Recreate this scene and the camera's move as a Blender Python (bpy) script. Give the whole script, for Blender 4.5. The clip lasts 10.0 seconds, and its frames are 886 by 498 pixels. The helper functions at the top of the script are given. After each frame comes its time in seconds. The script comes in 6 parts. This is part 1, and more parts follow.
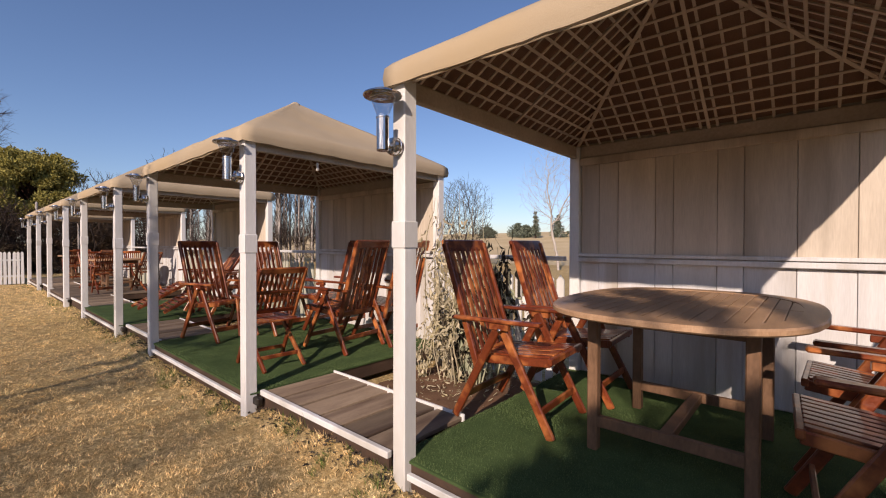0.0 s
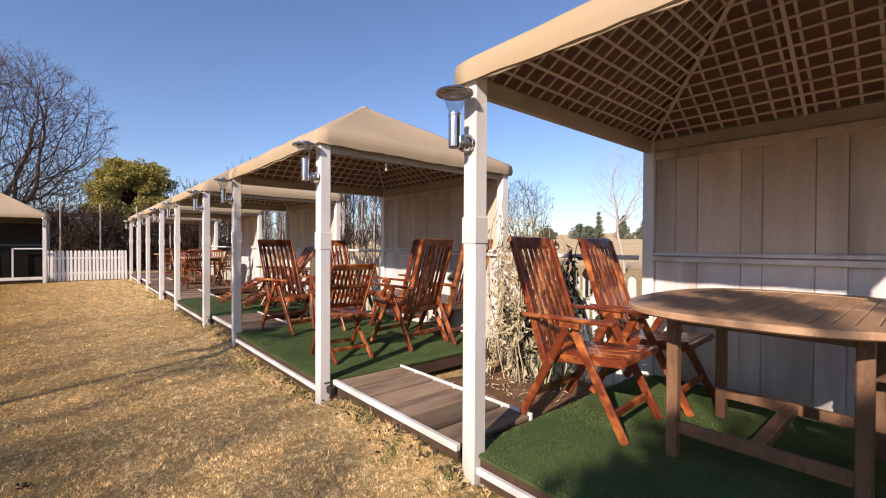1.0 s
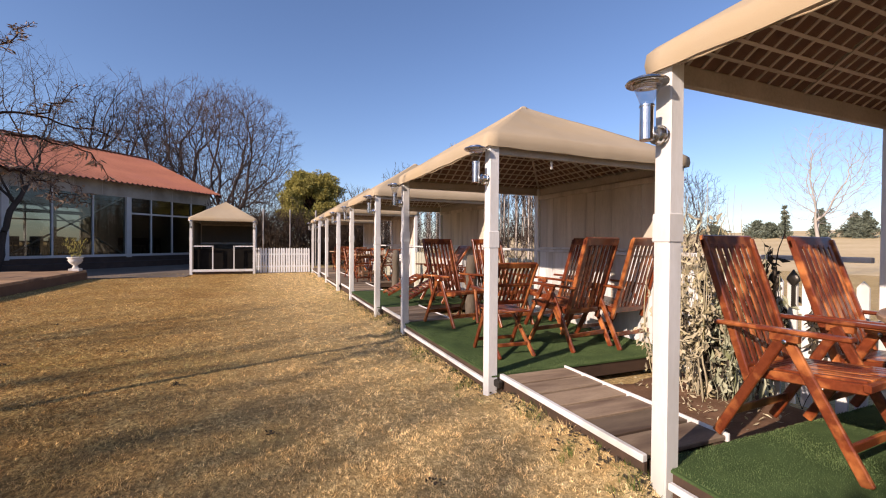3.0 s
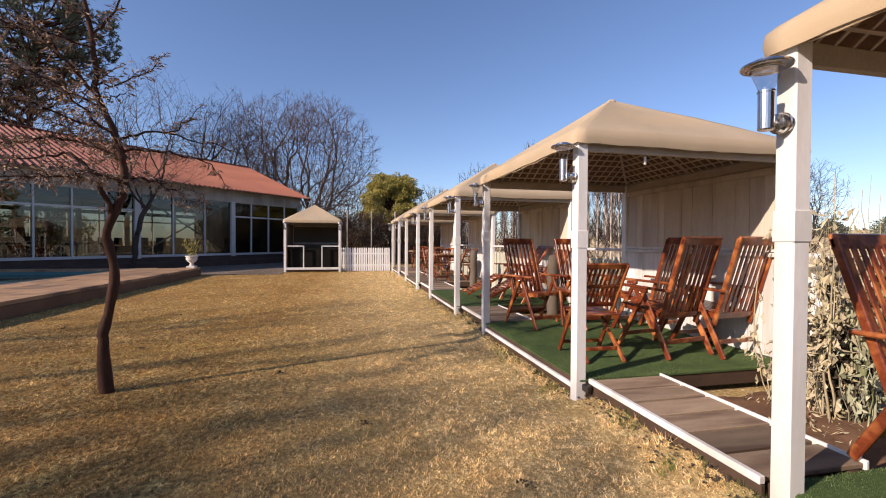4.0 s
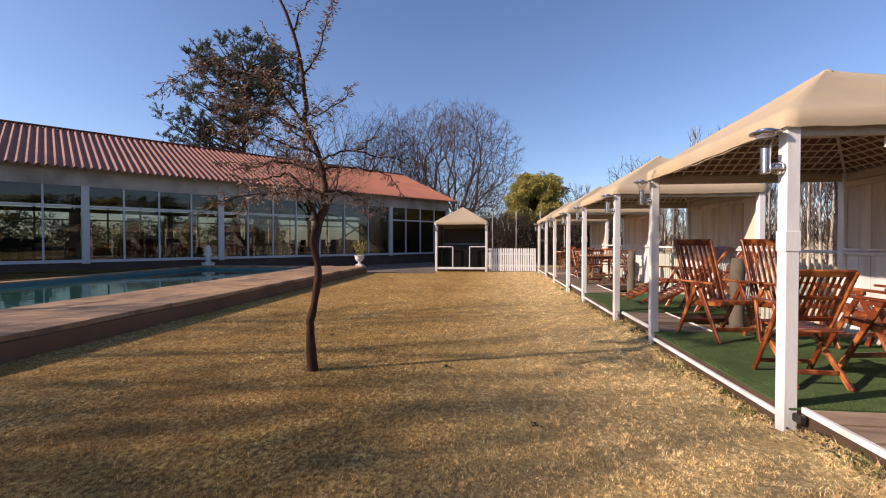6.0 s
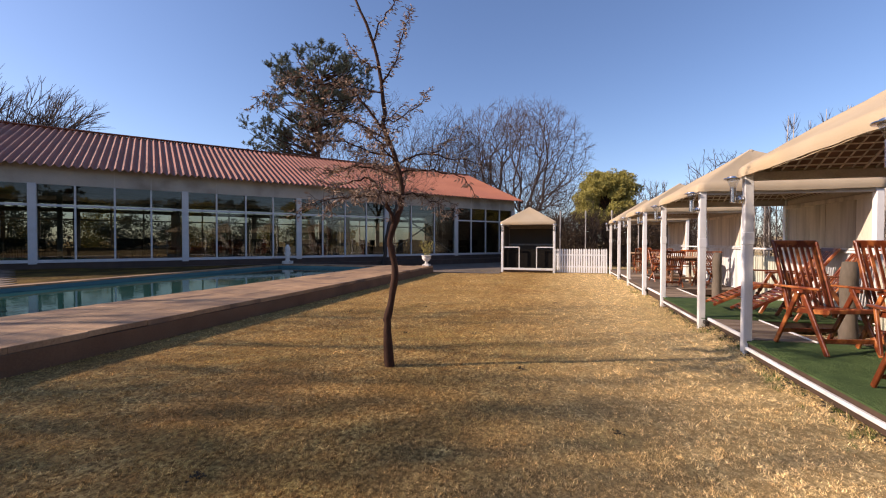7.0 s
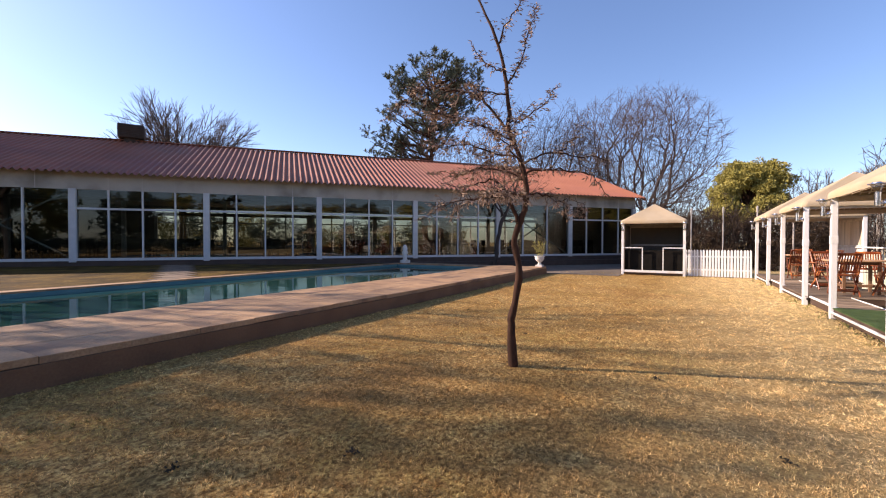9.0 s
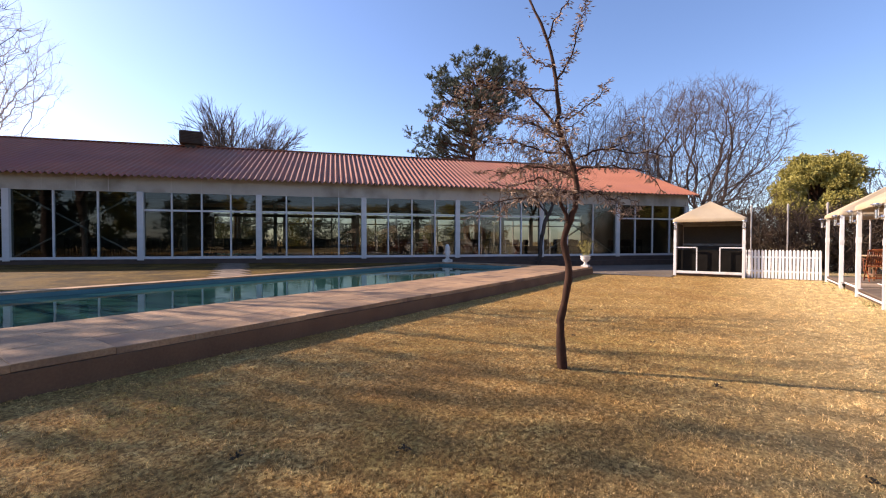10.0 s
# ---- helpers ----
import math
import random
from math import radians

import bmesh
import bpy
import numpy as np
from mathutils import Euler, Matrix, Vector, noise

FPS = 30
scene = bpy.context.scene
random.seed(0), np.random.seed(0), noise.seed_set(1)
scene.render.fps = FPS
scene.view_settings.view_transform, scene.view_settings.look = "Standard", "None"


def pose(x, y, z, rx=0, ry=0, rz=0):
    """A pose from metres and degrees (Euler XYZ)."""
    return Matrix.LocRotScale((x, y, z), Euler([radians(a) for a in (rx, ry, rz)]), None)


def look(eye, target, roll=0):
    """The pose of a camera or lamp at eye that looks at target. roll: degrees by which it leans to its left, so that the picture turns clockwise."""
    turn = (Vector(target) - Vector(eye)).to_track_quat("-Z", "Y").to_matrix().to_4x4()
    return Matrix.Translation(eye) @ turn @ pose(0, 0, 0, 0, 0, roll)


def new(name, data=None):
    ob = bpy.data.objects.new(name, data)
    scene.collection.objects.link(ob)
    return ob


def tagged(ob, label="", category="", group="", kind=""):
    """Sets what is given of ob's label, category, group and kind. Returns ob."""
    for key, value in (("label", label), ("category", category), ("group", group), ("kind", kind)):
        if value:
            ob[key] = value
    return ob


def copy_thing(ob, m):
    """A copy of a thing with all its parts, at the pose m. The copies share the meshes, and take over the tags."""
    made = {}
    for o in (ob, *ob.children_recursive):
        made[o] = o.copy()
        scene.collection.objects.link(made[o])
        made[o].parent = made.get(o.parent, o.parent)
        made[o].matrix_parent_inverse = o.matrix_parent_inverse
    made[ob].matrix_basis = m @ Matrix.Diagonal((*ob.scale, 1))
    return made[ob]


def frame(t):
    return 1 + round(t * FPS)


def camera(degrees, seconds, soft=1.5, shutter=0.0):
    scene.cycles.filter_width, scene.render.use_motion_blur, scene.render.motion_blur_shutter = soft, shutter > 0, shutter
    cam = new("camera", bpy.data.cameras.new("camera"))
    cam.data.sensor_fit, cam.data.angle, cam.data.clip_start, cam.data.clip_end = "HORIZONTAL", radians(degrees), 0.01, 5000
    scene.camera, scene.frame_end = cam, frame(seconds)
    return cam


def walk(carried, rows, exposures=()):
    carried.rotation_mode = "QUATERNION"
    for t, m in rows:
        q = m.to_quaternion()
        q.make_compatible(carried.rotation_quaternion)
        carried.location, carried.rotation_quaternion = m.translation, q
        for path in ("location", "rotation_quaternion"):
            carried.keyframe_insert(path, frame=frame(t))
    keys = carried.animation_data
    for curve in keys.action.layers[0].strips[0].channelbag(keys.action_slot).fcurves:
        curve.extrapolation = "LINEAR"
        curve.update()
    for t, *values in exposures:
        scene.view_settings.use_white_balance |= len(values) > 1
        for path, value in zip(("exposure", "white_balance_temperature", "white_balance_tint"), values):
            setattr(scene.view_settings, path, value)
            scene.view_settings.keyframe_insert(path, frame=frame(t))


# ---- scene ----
cam = camera(92.3, 10.0, 1.1)
PATH = [
    (0, (-0.108, -0.189, 1.325), (-1.429, 1.312, 1.299), 0.1),
    (0.5, (-0.128, -0.219, 1.308), (-1.545, 1.192, 1.286), 0.2),
    (1, (-0.14, -0.248, 1.293), (-1.653, 1.061, 1.273), 0.3),
    (1.5, (-0.165, -0.286, 1.294), (-1.763, 0.916, 1.269), 0.3),
    (2, (-0.194, -0.346, 1.287), (-1.879, 0.731, 1.264), 0.5),
    (2.5, (-0.208, -0.413, 1.286), (-1.982, 0.51, 1.262), 0.5),
    (4, (-0.223, -0.556, 1.292), (-2.176, -0.129, 1.26), 0.3),
    (4.5, (-0.226, -0.604, 1.296), (-2.208, -0.344, 1.265), 0.2),
    (5, (-0.219, -0.653, 1.307), (-2.216, -0.553, 1.273), 0.2),
    (5.5, (-0.21, -0.701, 1.315), (-2.209, -0.77, 1.281), 0.1),
    (6, (-0.191, -0.76, 1.317), (-2.178, -0.986, 1.283), 0.0),
    (7.5, (-0.095, -0.887, 1.328), (-1.985, -1.539, 1.295), 0.1),
    (8, (-0.055, -0.914, 1.329), (-1.899, -1.689, 1.296), 0.0),
    (8.5, (-0.039, -0.954, 1.336), (-1.832, -1.839, 1.299), 0.1),
    (9, (-0.035, -0.997, 1.328), (-1.776, -1.983, 1.294), 0.1),
    (9.5, (-0.025, -1.028, 1.326), (-1.711, -2.104, 1.29), 0.1),
    (10, (-0.005, -1.056, 1.328), (-1.642, -2.204, 1.291), 0.1),
]
EXPOSURES = [(0.0, -0.08, 7100, 24), (0.5, 0.34, 7100, 24), (2.5, 0.36, 7100, 24), (4.5, 0.34, 7100, 24), (6.0, 0.42, 7150, 24), (8.0, 0.63, 7250, 25), (10.0, 0.99, 7250, 25)]
walk(cam, [(t, look(eye, target, roll)) for t, eye, target, roll in PATH], EXPOSURES)

# ---- light: a low winter sun in a clear sky ----
SUN_WAY = Vector((-0.36, 1.0, -0.515)).normalized()
world = bpy.data.worlds.new("world")
scene.world = world
world.use_nodes = True
wn = world.node_tree.nodes
sky = wn.new("ShaderNodeTexSky")
sky.sky_type, sky.sun_disc = "NISHITA", False
sky.sun_elevation = math.asin(-SUN_WAY.z)
sky.sun_rotation = math.atan2(-SUN_WAY.x, -SUN_WAY.y)
sky.altitude, sky.air_density, sky.dust_density, sky.ozone_density = 800, 1.0, 1.05, 4.5
wn["Background"].inputs["Strength"].default_value = 0.142
deep = wn.new("ShaderNodeHueSaturation")
deep.inputs["Saturation"].default_value = 1.04
world.node_tree.links.new(sky.outputs["Color"], deep.inputs["Color"])
world.node_tree.links.new(deep.outputs["Color"], wn["Background"].inputs["Color"])
sun_data = bpy.data.lights.new("sun", "SUN")
sun_data.energy, sun_data.angle, sun_data.color = 5.0, radians(0.6), (1.0, 0.915, 0.785)
sun = new("sun", sun_data)
sun.matrix_world = look((0, 0, 30), Vector((0, 0, 30)) + SUN_WAY)


# ---- materials ----
def surface(name, dark, light, scale=6.0, rough=0.7, bump=0.1, fine=60.0, metal=0.0, stretch=(1, 1, 1), vary=0.0, contrast=0.25, coat=0.0, stain=None, stain_scale=0.8, spec=0.5, island=False):
    """A two-scale procedural surface: broad patches between two colours, fine grain over them, optional stains."""
    m = bpy.data.materials.new(name)
    m.use_nodes = True
    n, l = m.node_tree.nodes, m.node_tree.links
    b = n["Principled BSDF"]
    b.inputs["Metallic"].default_value, b.inputs["Coat Weight"].default_value = metal, coat
    b.inputs["Specular IOR Level"].default_value = spec
    co, mp = n.new("ShaderNodeTexCoord"), n.new("ShaderNodeMapping")
    mp.inputs["Scale"].default_value = stretch
    l.new(co.outputs["Object"], mp.inputs["Vector"])
    if vary:
        info = n.new("ShaderNodeObjectInfo")
        geo = n.new("ShaderNodeNewGeometry")
        rnd = geo.outputs["Random Per Island"] if island else info.outputs["Random"]
        add = n.new("ShaderNodeVectorMath")
        sc = n.new("ShaderNodeMath")
        sc.operation, sc.inputs[1].default_value = "MULTIPLY", 37.0
        l.new(rnd, sc.inputs[0])
        l.new(co.outputs["Object"], add.inputs[0])
        l.new(sc.outputs[0], add.inputs[1])
        l.new(add.outputs[0], mp.inputs["Vector"])
    big, small = n.new("ShaderNodeTexNoise"), n.new("ShaderNodeTexNoise")
    big.inputs["Scale"].default_value, big.inputs["Detail"].default_value = scale, 4
    small.inputs["Scale"].default_value, small.inputs["Detail"].default_value = fine, 3
    l.new(mp.outputs[0], big.inputs["Vector"]), l.new(mp.outputs[0], small.inputs["Vector"])
    ramp = n.new("ShaderNodeValToRGB")
    ramp.color_ramp.elements[0].position, ramp.color_ramp.elements[1].position = 0.5 - contrast, 0.5 + contrast
    ramp.color_ramp.elements[0].color, ramp.color_ramp.elements[1].color = (*dark, 1), (*light, 1)
    mixf = n.new("ShaderNodeMix")
    mixf.inputs["Factor"].default_value = 0.45
    l.new(big.outputs["Fac"], mixf.inputs["A"]), l.new(small.outputs["Fac"], mixf.inputs["B"])
    l.new(mixf.outputs["Result"], ramp.inputs["Fac"])
    out = ramp.outputs["Color"]
    if stain:
        st = n.new("ShaderNodeTexNoise")
        st.inputs["Scale"].default_value, st.inputs["Detail"].default_value = stain_scale, 5
        l.new(mp.outputs[0], st.inputs["Vector"])
        sr = n.new("ShaderNodeMapRange")
        sr.inputs["From Min"].default_value, sr.inputs["From Max"].default_value = 0.5, 0.68
        l.new(st.outputs["Fac"], sr.inputs["Value"])
        mx = n.new("ShaderNodeMix")
        mx.data_type = "RGBA"
        l.new(sr.outputs["Result"], mx.inputs["Factor"]), l.new(out, mx.inputs["A"])
        mx.inputs["B"].default_value = (*stain, 1)
        out = mx.outputs["Result"]
    if vary:
        hs, mr = n.new("ShaderNodeHueSaturation"), n.new("ShaderNodeMapRange")
        mr.inputs["To Min"].default_value, mr.inputs["To Max"].default_value = 1 - vary, 1 + vary
        l.new(rnd, mr.inputs["Value"]), l.new(mr.outputs["Result"], hs.inputs["Value"])
        l.new(out, hs.inputs["Color"])
        out = hs.outputs["Color"]
    l.new(out, b.inputs["Base Color"])
    rr = n.new("ShaderNodeMapRange")
    rr.inputs["To Min"].default_value, rr.inputs["To Max"].default_value = max(rough - 0.12, 0.02), min(rough + 0.12, 1)
    l.new(small.outputs["Fac"], rr.inputs["Value"]), l.new(rr.outputs["Result"], b.inputs["Roughness"])
    if bump:
        bp = n.new("ShaderNodeBump")
        bp.inputs["Strength"].default_value, bp.inputs["Distance"].default_value = bump, 0.01
        l.new(mixf.outputs["Result"], bp.inputs["Height"]), l.new(bp.outputs["Normal"], b.inputs["Normal"])
    return m


def clear_pane(name, tint=(0.9, 0.93, 0.92), base=0.04):
    """Clear sheet whose gloss rises towards grazing angles, alike from both faces."""
    m = bpy.data.materials.new(name)
    m.use_nodes = True
    n, l = m.node_tree.nodes, m.node_tree.links
    n.remove(n["Principled BSDF"])
    tr, gl, lw, mx = n.new("ShaderNodeBsdfTransparent"), n.new("ShaderNodeBsdfGlossy"), n.new("ShaderNodeLayerWeight"), n.new("ShaderNodeMixShader")
    tr.inputs["Color"].default_value, gl.inputs["Roughness"].default_value, lw.inputs["Blend"].default_value = (*tint, 1), 0.01, 0.5
    pw, mr = n.new("ShaderNodeMath"), n.new("ShaderNodeMapRange")
    pw.operation, pw.inputs[1].default_value = "POWER", 5.0
    mr.inputs["To Min"].default_value, mr.inputs["To Max"].default_value = base, 0.9
    l.new(lw.outputs["Facing"], pw.inputs[0]), l.new(pw.outputs[0], mr.inputs["Value"])
    l.new(mr.outputs["Result"], mx.inputs[0]), l.new(tr.outputs[0], mx.inputs[1]), l.new(gl.outputs[0], mx.inputs[2])
    l.new(mx.outputs[0], n["Material Output"].inputs["Surface"])
    return m


def lawn(name, gain, vary, sat=1.0, hue=0.497, worn=False):
    """Dry lawn: straw, brown and greenish patches in metres, grain in millimetres. The worn flag paints in tree-shadow
    streaks.
    """
    m = bpy.data.materials.new(name)
    m.use_nodes = True
    n, l = m.node_tree.nodes, m.node_tree.links
    b = n["Principled BSDF"]
    b.inputs["Roughness"].default_value, b.inputs["Specular IOR Level"].default_value = 0.85, 0.15
    co = n.new("ShaderNodeTexCoord")

    def noisy(scale, detail, lo, hi, off=0.0, rough=0.5):
        t, r, mp = n.new("ShaderNodeTexNoise"), n.new("ShaderNodeMapRange"), n.new("ShaderNodeMapping")
        mp.inputs["Location"].default_value = (off, off * 1.7, 0)
        t.inputs["Scale"].default_value, t.inputs["Detail"].default_value, t.inputs["Roughness"].default_value = scale, detail, rough
        r.inputs["From Min"].default_value, r.inputs["From Max"].default_value = lo, hi
        l.new(co.outputs["Object"], mp.inputs[0]), l.new(mp.outputs[0], t.inputs["Vector"]), l.new(t.outputs["Fac"], r.inputs["Value"])
        return r.outputs["Result"]

    def blend(fac, a, c):
        x = n.new("ShaderNodeMix")
        x.data_type = "RGBA"
        l.new(fac, x.inputs["Factor"])
        for key, v in (("A", a), ("B", c)):
            if isinstance(v, tuple):
                x.inputs[key].default_value = (*v, 1)
            else:
                l.new(v, x.inputs[key])
        return x.outputs["Result"]
    out = blend(noisy(0.8, 6, 0.34, 0.64, rough=0.65), (0.41, 0.275, 0.086), (0.78, 0.615, 0.265))
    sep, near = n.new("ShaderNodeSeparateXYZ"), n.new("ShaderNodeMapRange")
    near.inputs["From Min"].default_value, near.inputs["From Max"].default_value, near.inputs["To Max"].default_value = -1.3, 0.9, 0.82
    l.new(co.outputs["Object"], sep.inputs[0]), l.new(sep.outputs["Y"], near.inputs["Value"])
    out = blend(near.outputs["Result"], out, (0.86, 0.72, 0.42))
    out = blend(noisy(0.35, 4, 0.52, 0.74, 7.3), out, (0.26, 0.125, 0.045))
    out = blend(noisy(0.55, 5, 0.50, 0.72, 19.1), out, (0.30, 0.265, 0.085))
    out = blend(noisy(5.0, 5, 0.36, 0.62, 31.0, 0.75), (0.37, 0.23, 0.08), out)
    out = blend(noisy(13.0, 8, 0.41, 0.55, 47.0, 0.82), (0.255, 0.157, 0.055), out)
    out = blend(noisy(30.0, 4, 0.405, 0.56, 3.0, 0.72), (0.135, 0.082, 0.027), out)
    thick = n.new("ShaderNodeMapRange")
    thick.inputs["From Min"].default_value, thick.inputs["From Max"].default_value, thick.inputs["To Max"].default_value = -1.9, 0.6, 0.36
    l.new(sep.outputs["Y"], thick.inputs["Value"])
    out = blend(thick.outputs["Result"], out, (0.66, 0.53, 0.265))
    # dark blotches paint tree-shadow streaks, and some texture, into the grass
    if worn:
        out = blend(noisy(1.1, 7, 0.42, 0.60, 61.0, 0.75), (0.10, 0.065, 0.025), out)
    hs = n.new("ShaderNodeHueSaturation")
    hs.inputs["Value"].default_value, hs.inputs["Saturation"].default_value, hs.inputs["Hue"].default_value = gain, sat, hue
    l.new(out, hs.inputs["Color"])
    if vary:
        geo, mr = n.new("ShaderNodeNewGeometry"), n.new("ShaderNodeMapRange")
        mr.inputs["To Min"].default_value, mr.inputs["To Max"].default_value = gain * (1 - vary), gain * (1 + vary)
        l.new(geo.outputs["Random Per Island"], mr.inputs["Value"]), l.new(mr.outputs["Result"], hs.inputs["Value"])
    else:
        bp, t = n.new("ShaderNodeBump"), n.new("ShaderNodeTexNoise")
        t.inputs["Scale"].default_value, t.inputs["Detail"].default_value, t.inputs["Roughness"].default_value = 42, 5, 0.7
        bp.inputs["Strength"].default_value, bp.inputs["Distance"].default_value = 0.9, 0.03
        l.new(co.outputs["Object"], t.inputs["Vector"]), l.new(t.outputs["Fac"], bp.inputs["Height"]), l.new(bp.outputs["Normal"], b.inputs["Normal"])
    l.new(hs.outputs["Color"], b.inputs["Base Color"])
    return m


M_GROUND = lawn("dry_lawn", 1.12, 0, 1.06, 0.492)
# darker copy of the lawn, with hall and tree shade put into its colour
M_UPPER = lawn("shaded_upper_lawn", 0.52, 0, 1.2, worn=True)
M_BLADE = lawn("grass_blades", 2.0, 0.46, 1.0, 0.493)
M_GREENB = surface("green_blades", (0.06, 0.10, 0.02), (0.16, 0.20, 0.05), 2.0, 0.8, 0.0, 5.0, vary=0.3, island=True, spec=0.2)
M_TURF = surface("artificial_turf", (0.032, 0.06, 0.02), (0.085, 0.135, 0.048), 5.0, 0.9, 0.9, 160.0, contrast=0.2, spec=0.15)
M_FIBRE = surface("turf_fibres", (0.036, 0.068, 0.022), (0.145, 0.215, 0.08), 4.0, 0.7, 0.0, 30.0, vary=0.35, island=True, spec=0.25, stain=(0.14, 0.17, 0.065), stain_scale=1.5)
M_WHITE = surface("white_paint", (0.66, 0.65, 0.62), (0.83, 0.82, 0.80), 5.0, 0.5, 0.15, 70.0, stretch=(1, 1, 0.25), stain=(0.55, 0.53, 0.48), stain_scale=2.2, vary=0.03)
# whiter than M_WHITE: full sun on the fence is put into its colour
M_FENCE = surface("sunlit_white_paint", (0.80, 0.80, 0.78), (0.90, 0.90, 0.88), 5.0, 0.6, 0.1, 70.0, vary=0.03)
# upper boards are stained cream, with warm bounced light put into the tone
M_WALLUP = surface("weathered_cream_boards", (0.48, 0.405, 0.315), (0.72, 0.625, 0.51), 4.0, 0.65, 0.3, 60.0, stretch=(2.5, 2.5, 0.22), vary=0.07, stain=(0.36, 0.30, 0.23), stain_scale=1.6)
M_WALL = surface("weathered_white_boards", (0.52, 0.51, 0.50), (0.74, 0.73, 0.72), 4.0, 0.6, 0.25, 60.0, stretch=(2.5, 2.5, 0.22), vary=0.06, stain=(0.46, 0.41, 0.34), stain_scale=1.6)
M_CANVAS = surface("tan_canvas", (0.36, 0.28, 0.18), (0.49, 0.39, 0.27), 1.6, 0.85, 0.3, 220.0, contrast=0.3, spec=0.2, stain=(0.44, 0.33, 0.20), stain_scale=0.9)
M_LINING = surface("brown_lining", (0.19, 0.112, 0.08), (0.29, 0.18, 0.132), 3.0, 0.9, 0.1, 150.0, spec=0.1)
M_LATTICE = surface("lattice_wood", (0.48, 0.395, 0.315), (0.64, 0.54, 0.445), 6.0, 0.75, 0.1, 60.0, vary=0.12)
M_BEAM = surface("eave_timber", (0.34, 0.285, 0.22), (0.54, 0.47, 0.385), 5.0, 0.75, 0.2, 60.0, stretch=(1, 1, 1))
M_FASCIA = surface("dark_deck_timber", (0.035, 0.02, 0.012), (0.09, 0.05, 0.03), 6.0, 0.8, 0.2, 60.0)
M_TEAK = surface("varnished_teak", (0.075, 0.014, 0.005), (0.22, 0.046, 0.013), 7.0, 0.36, 0.12, 50.0, stretch=(1.6, 1.6, 1.6), vary=0.16, coat=0.25, stain=(0.50, 0.17, 0.05), stain_scale=4.0)
M_TABLE = surface("worn_teak_top", (0.29, 0.165, 0.088), (0.54, 0.345, 0.205), 5.0, 0.5, 0.12, 60.0, stretch=(3, 0.4, 1), vary=0.12)
M_BLACKOUT = surface("near_black_sheet", (0.008, 0.007, 0.006), (0.018, 0.016, 0.014), 4.0, 0.95, 0.1, 80.0, spec=0.05)
# legs and rails are darker than the slatted top
M_TABLELEG = surface("darker_teak_legs", (0.09, 0.045, 0.022), (0.24, 0.13, 0.07), 6.0, 0.6, 0.12, 50.0, stretch=(2, 2, 0.6), vary=0.12)
M_FIELD = surface("dry_field", (0.46, 0.33, 0.16), (0.74, 0.59, 0.36), 0.12, 0.95, 0.2, 2.0, spec=0.1)
M_PLANK = surface("ramp_planks", (0.17, 0.115, 0.075), (0.33, 0.245, 0.165), 5.0, 0.85, 0.25, 60.0, stretch=(3, 0.5, 1), vary=0.4, stain=(0.12, 0.075, 0.05), stain_scale=2.0)
M_STEEL = surface("brushed_steel", (0.50, 0.49, 0.47), (0.72, 0.71, 0.70), 9.0, 0.22, 0.03, 140.0, metal=1.0, stretch=(1, 1, 0.2))
M_BRONZE = surface("dark_metal", (0.03, 0.026, 0.022), (0.07, 0.06, 0.05), 9.0, 0.4, 0.05, 90.0, metal=0.6)
M_LAMPGLASS = clear_pane("lamp_glass", (0.86, 0.88, 0.90), 0.16)
M_PANE = clear_pane("window_glass", (0.47, 0.49, 0.455), 0.05)
M_COPING = surface("pink_stone_paving", (0.22, 0.12, 0.058), (0.48, 0.295, 0.155), 2.2, 0.8, 0.5, 40.0, vary=0.07, contrast=0.18, stain=(0.17, 0.10, 0.06), stain_scale=1.3)
M_POOLWALL = surface("brown_pool_wall", (0.095, 0.044, 0.021), (0.21, 0.112, 0.058), 2.2, 0.85, 0.3, 40.0)
M_POOLTILE = surface("pool_plaster", (0.03, 0.13, 0.14), (0.06, 0.19, 0.20), 2.0, 0.6, 0.05, 30.0)
M_WALLPAINT = surface("cream_wall_paint", (0.36, 0.315, 0.265), (0.47, 0.42, 0.36), 1.5, 0.7, 0.1, 40.0, stain=(0.24, 0.205, 0.165), stain_scale=0.7)
M_FRAME = surface("white_window_frame", (0.44, 0.43, 0.42), (0.58, 0.57, 0.56), 3.0, 0.5, 0.05, 40.0)
M_ROOF = surface("red_roof_sheet", (0.20, 0.06, 0.03), (0.335, 0.122, 0.068), 0.7, 0.6, 0.1, 14.0, stain=(0.24, 0.08, 0.055), stain_scale=0.25)
M_PLINTH = surface("dark_brick_plinth", (0.04, 0.024, 0.018), (0.095, 0.058, 0.043), 4.0, 0.85, 0.3, 30.0)
M_EARTHPAVE = surface("brown_grey_paving", (0.085, 0.066, 0.05), (0.19, 0.15, 0.115), 2.0, 0.9, 0.3, 30.0, contrast=0.2, stain=(0.10, 0.075, 0.05), stain_scale=0.6)
M_STEPSLAB = surface("weathered_path_slab", (0.11, 0.075, 0.05), (0.25, 0.175, 0.12), 2.2, 0.85, 0.4, 40.0, vary=0.1, contrast=0.2, stain=(0.09, 0.065, 0.04), stain_scale=1.3)
M_PAVE = surface("grey_paving", (0.16, 0.15, 0.15), (0.27, 0.255, 0.25), 2.0, 0.85, 0.2, 30.0)
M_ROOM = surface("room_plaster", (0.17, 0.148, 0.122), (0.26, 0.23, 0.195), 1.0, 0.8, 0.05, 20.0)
M_CURTAIN = surface("dim_canvas_curtain", (0.10, 0.082, 0.064), (0.17, 0.142, 0.115), 1.0, 0.8, 0.05, 20.0)
M_DARKWOOD = surface("dark_furniture", (0.02, 0.013, 0.01), (0.05, 0.032, 0.024), 4.0, 0.5, 0.05, 30.0)
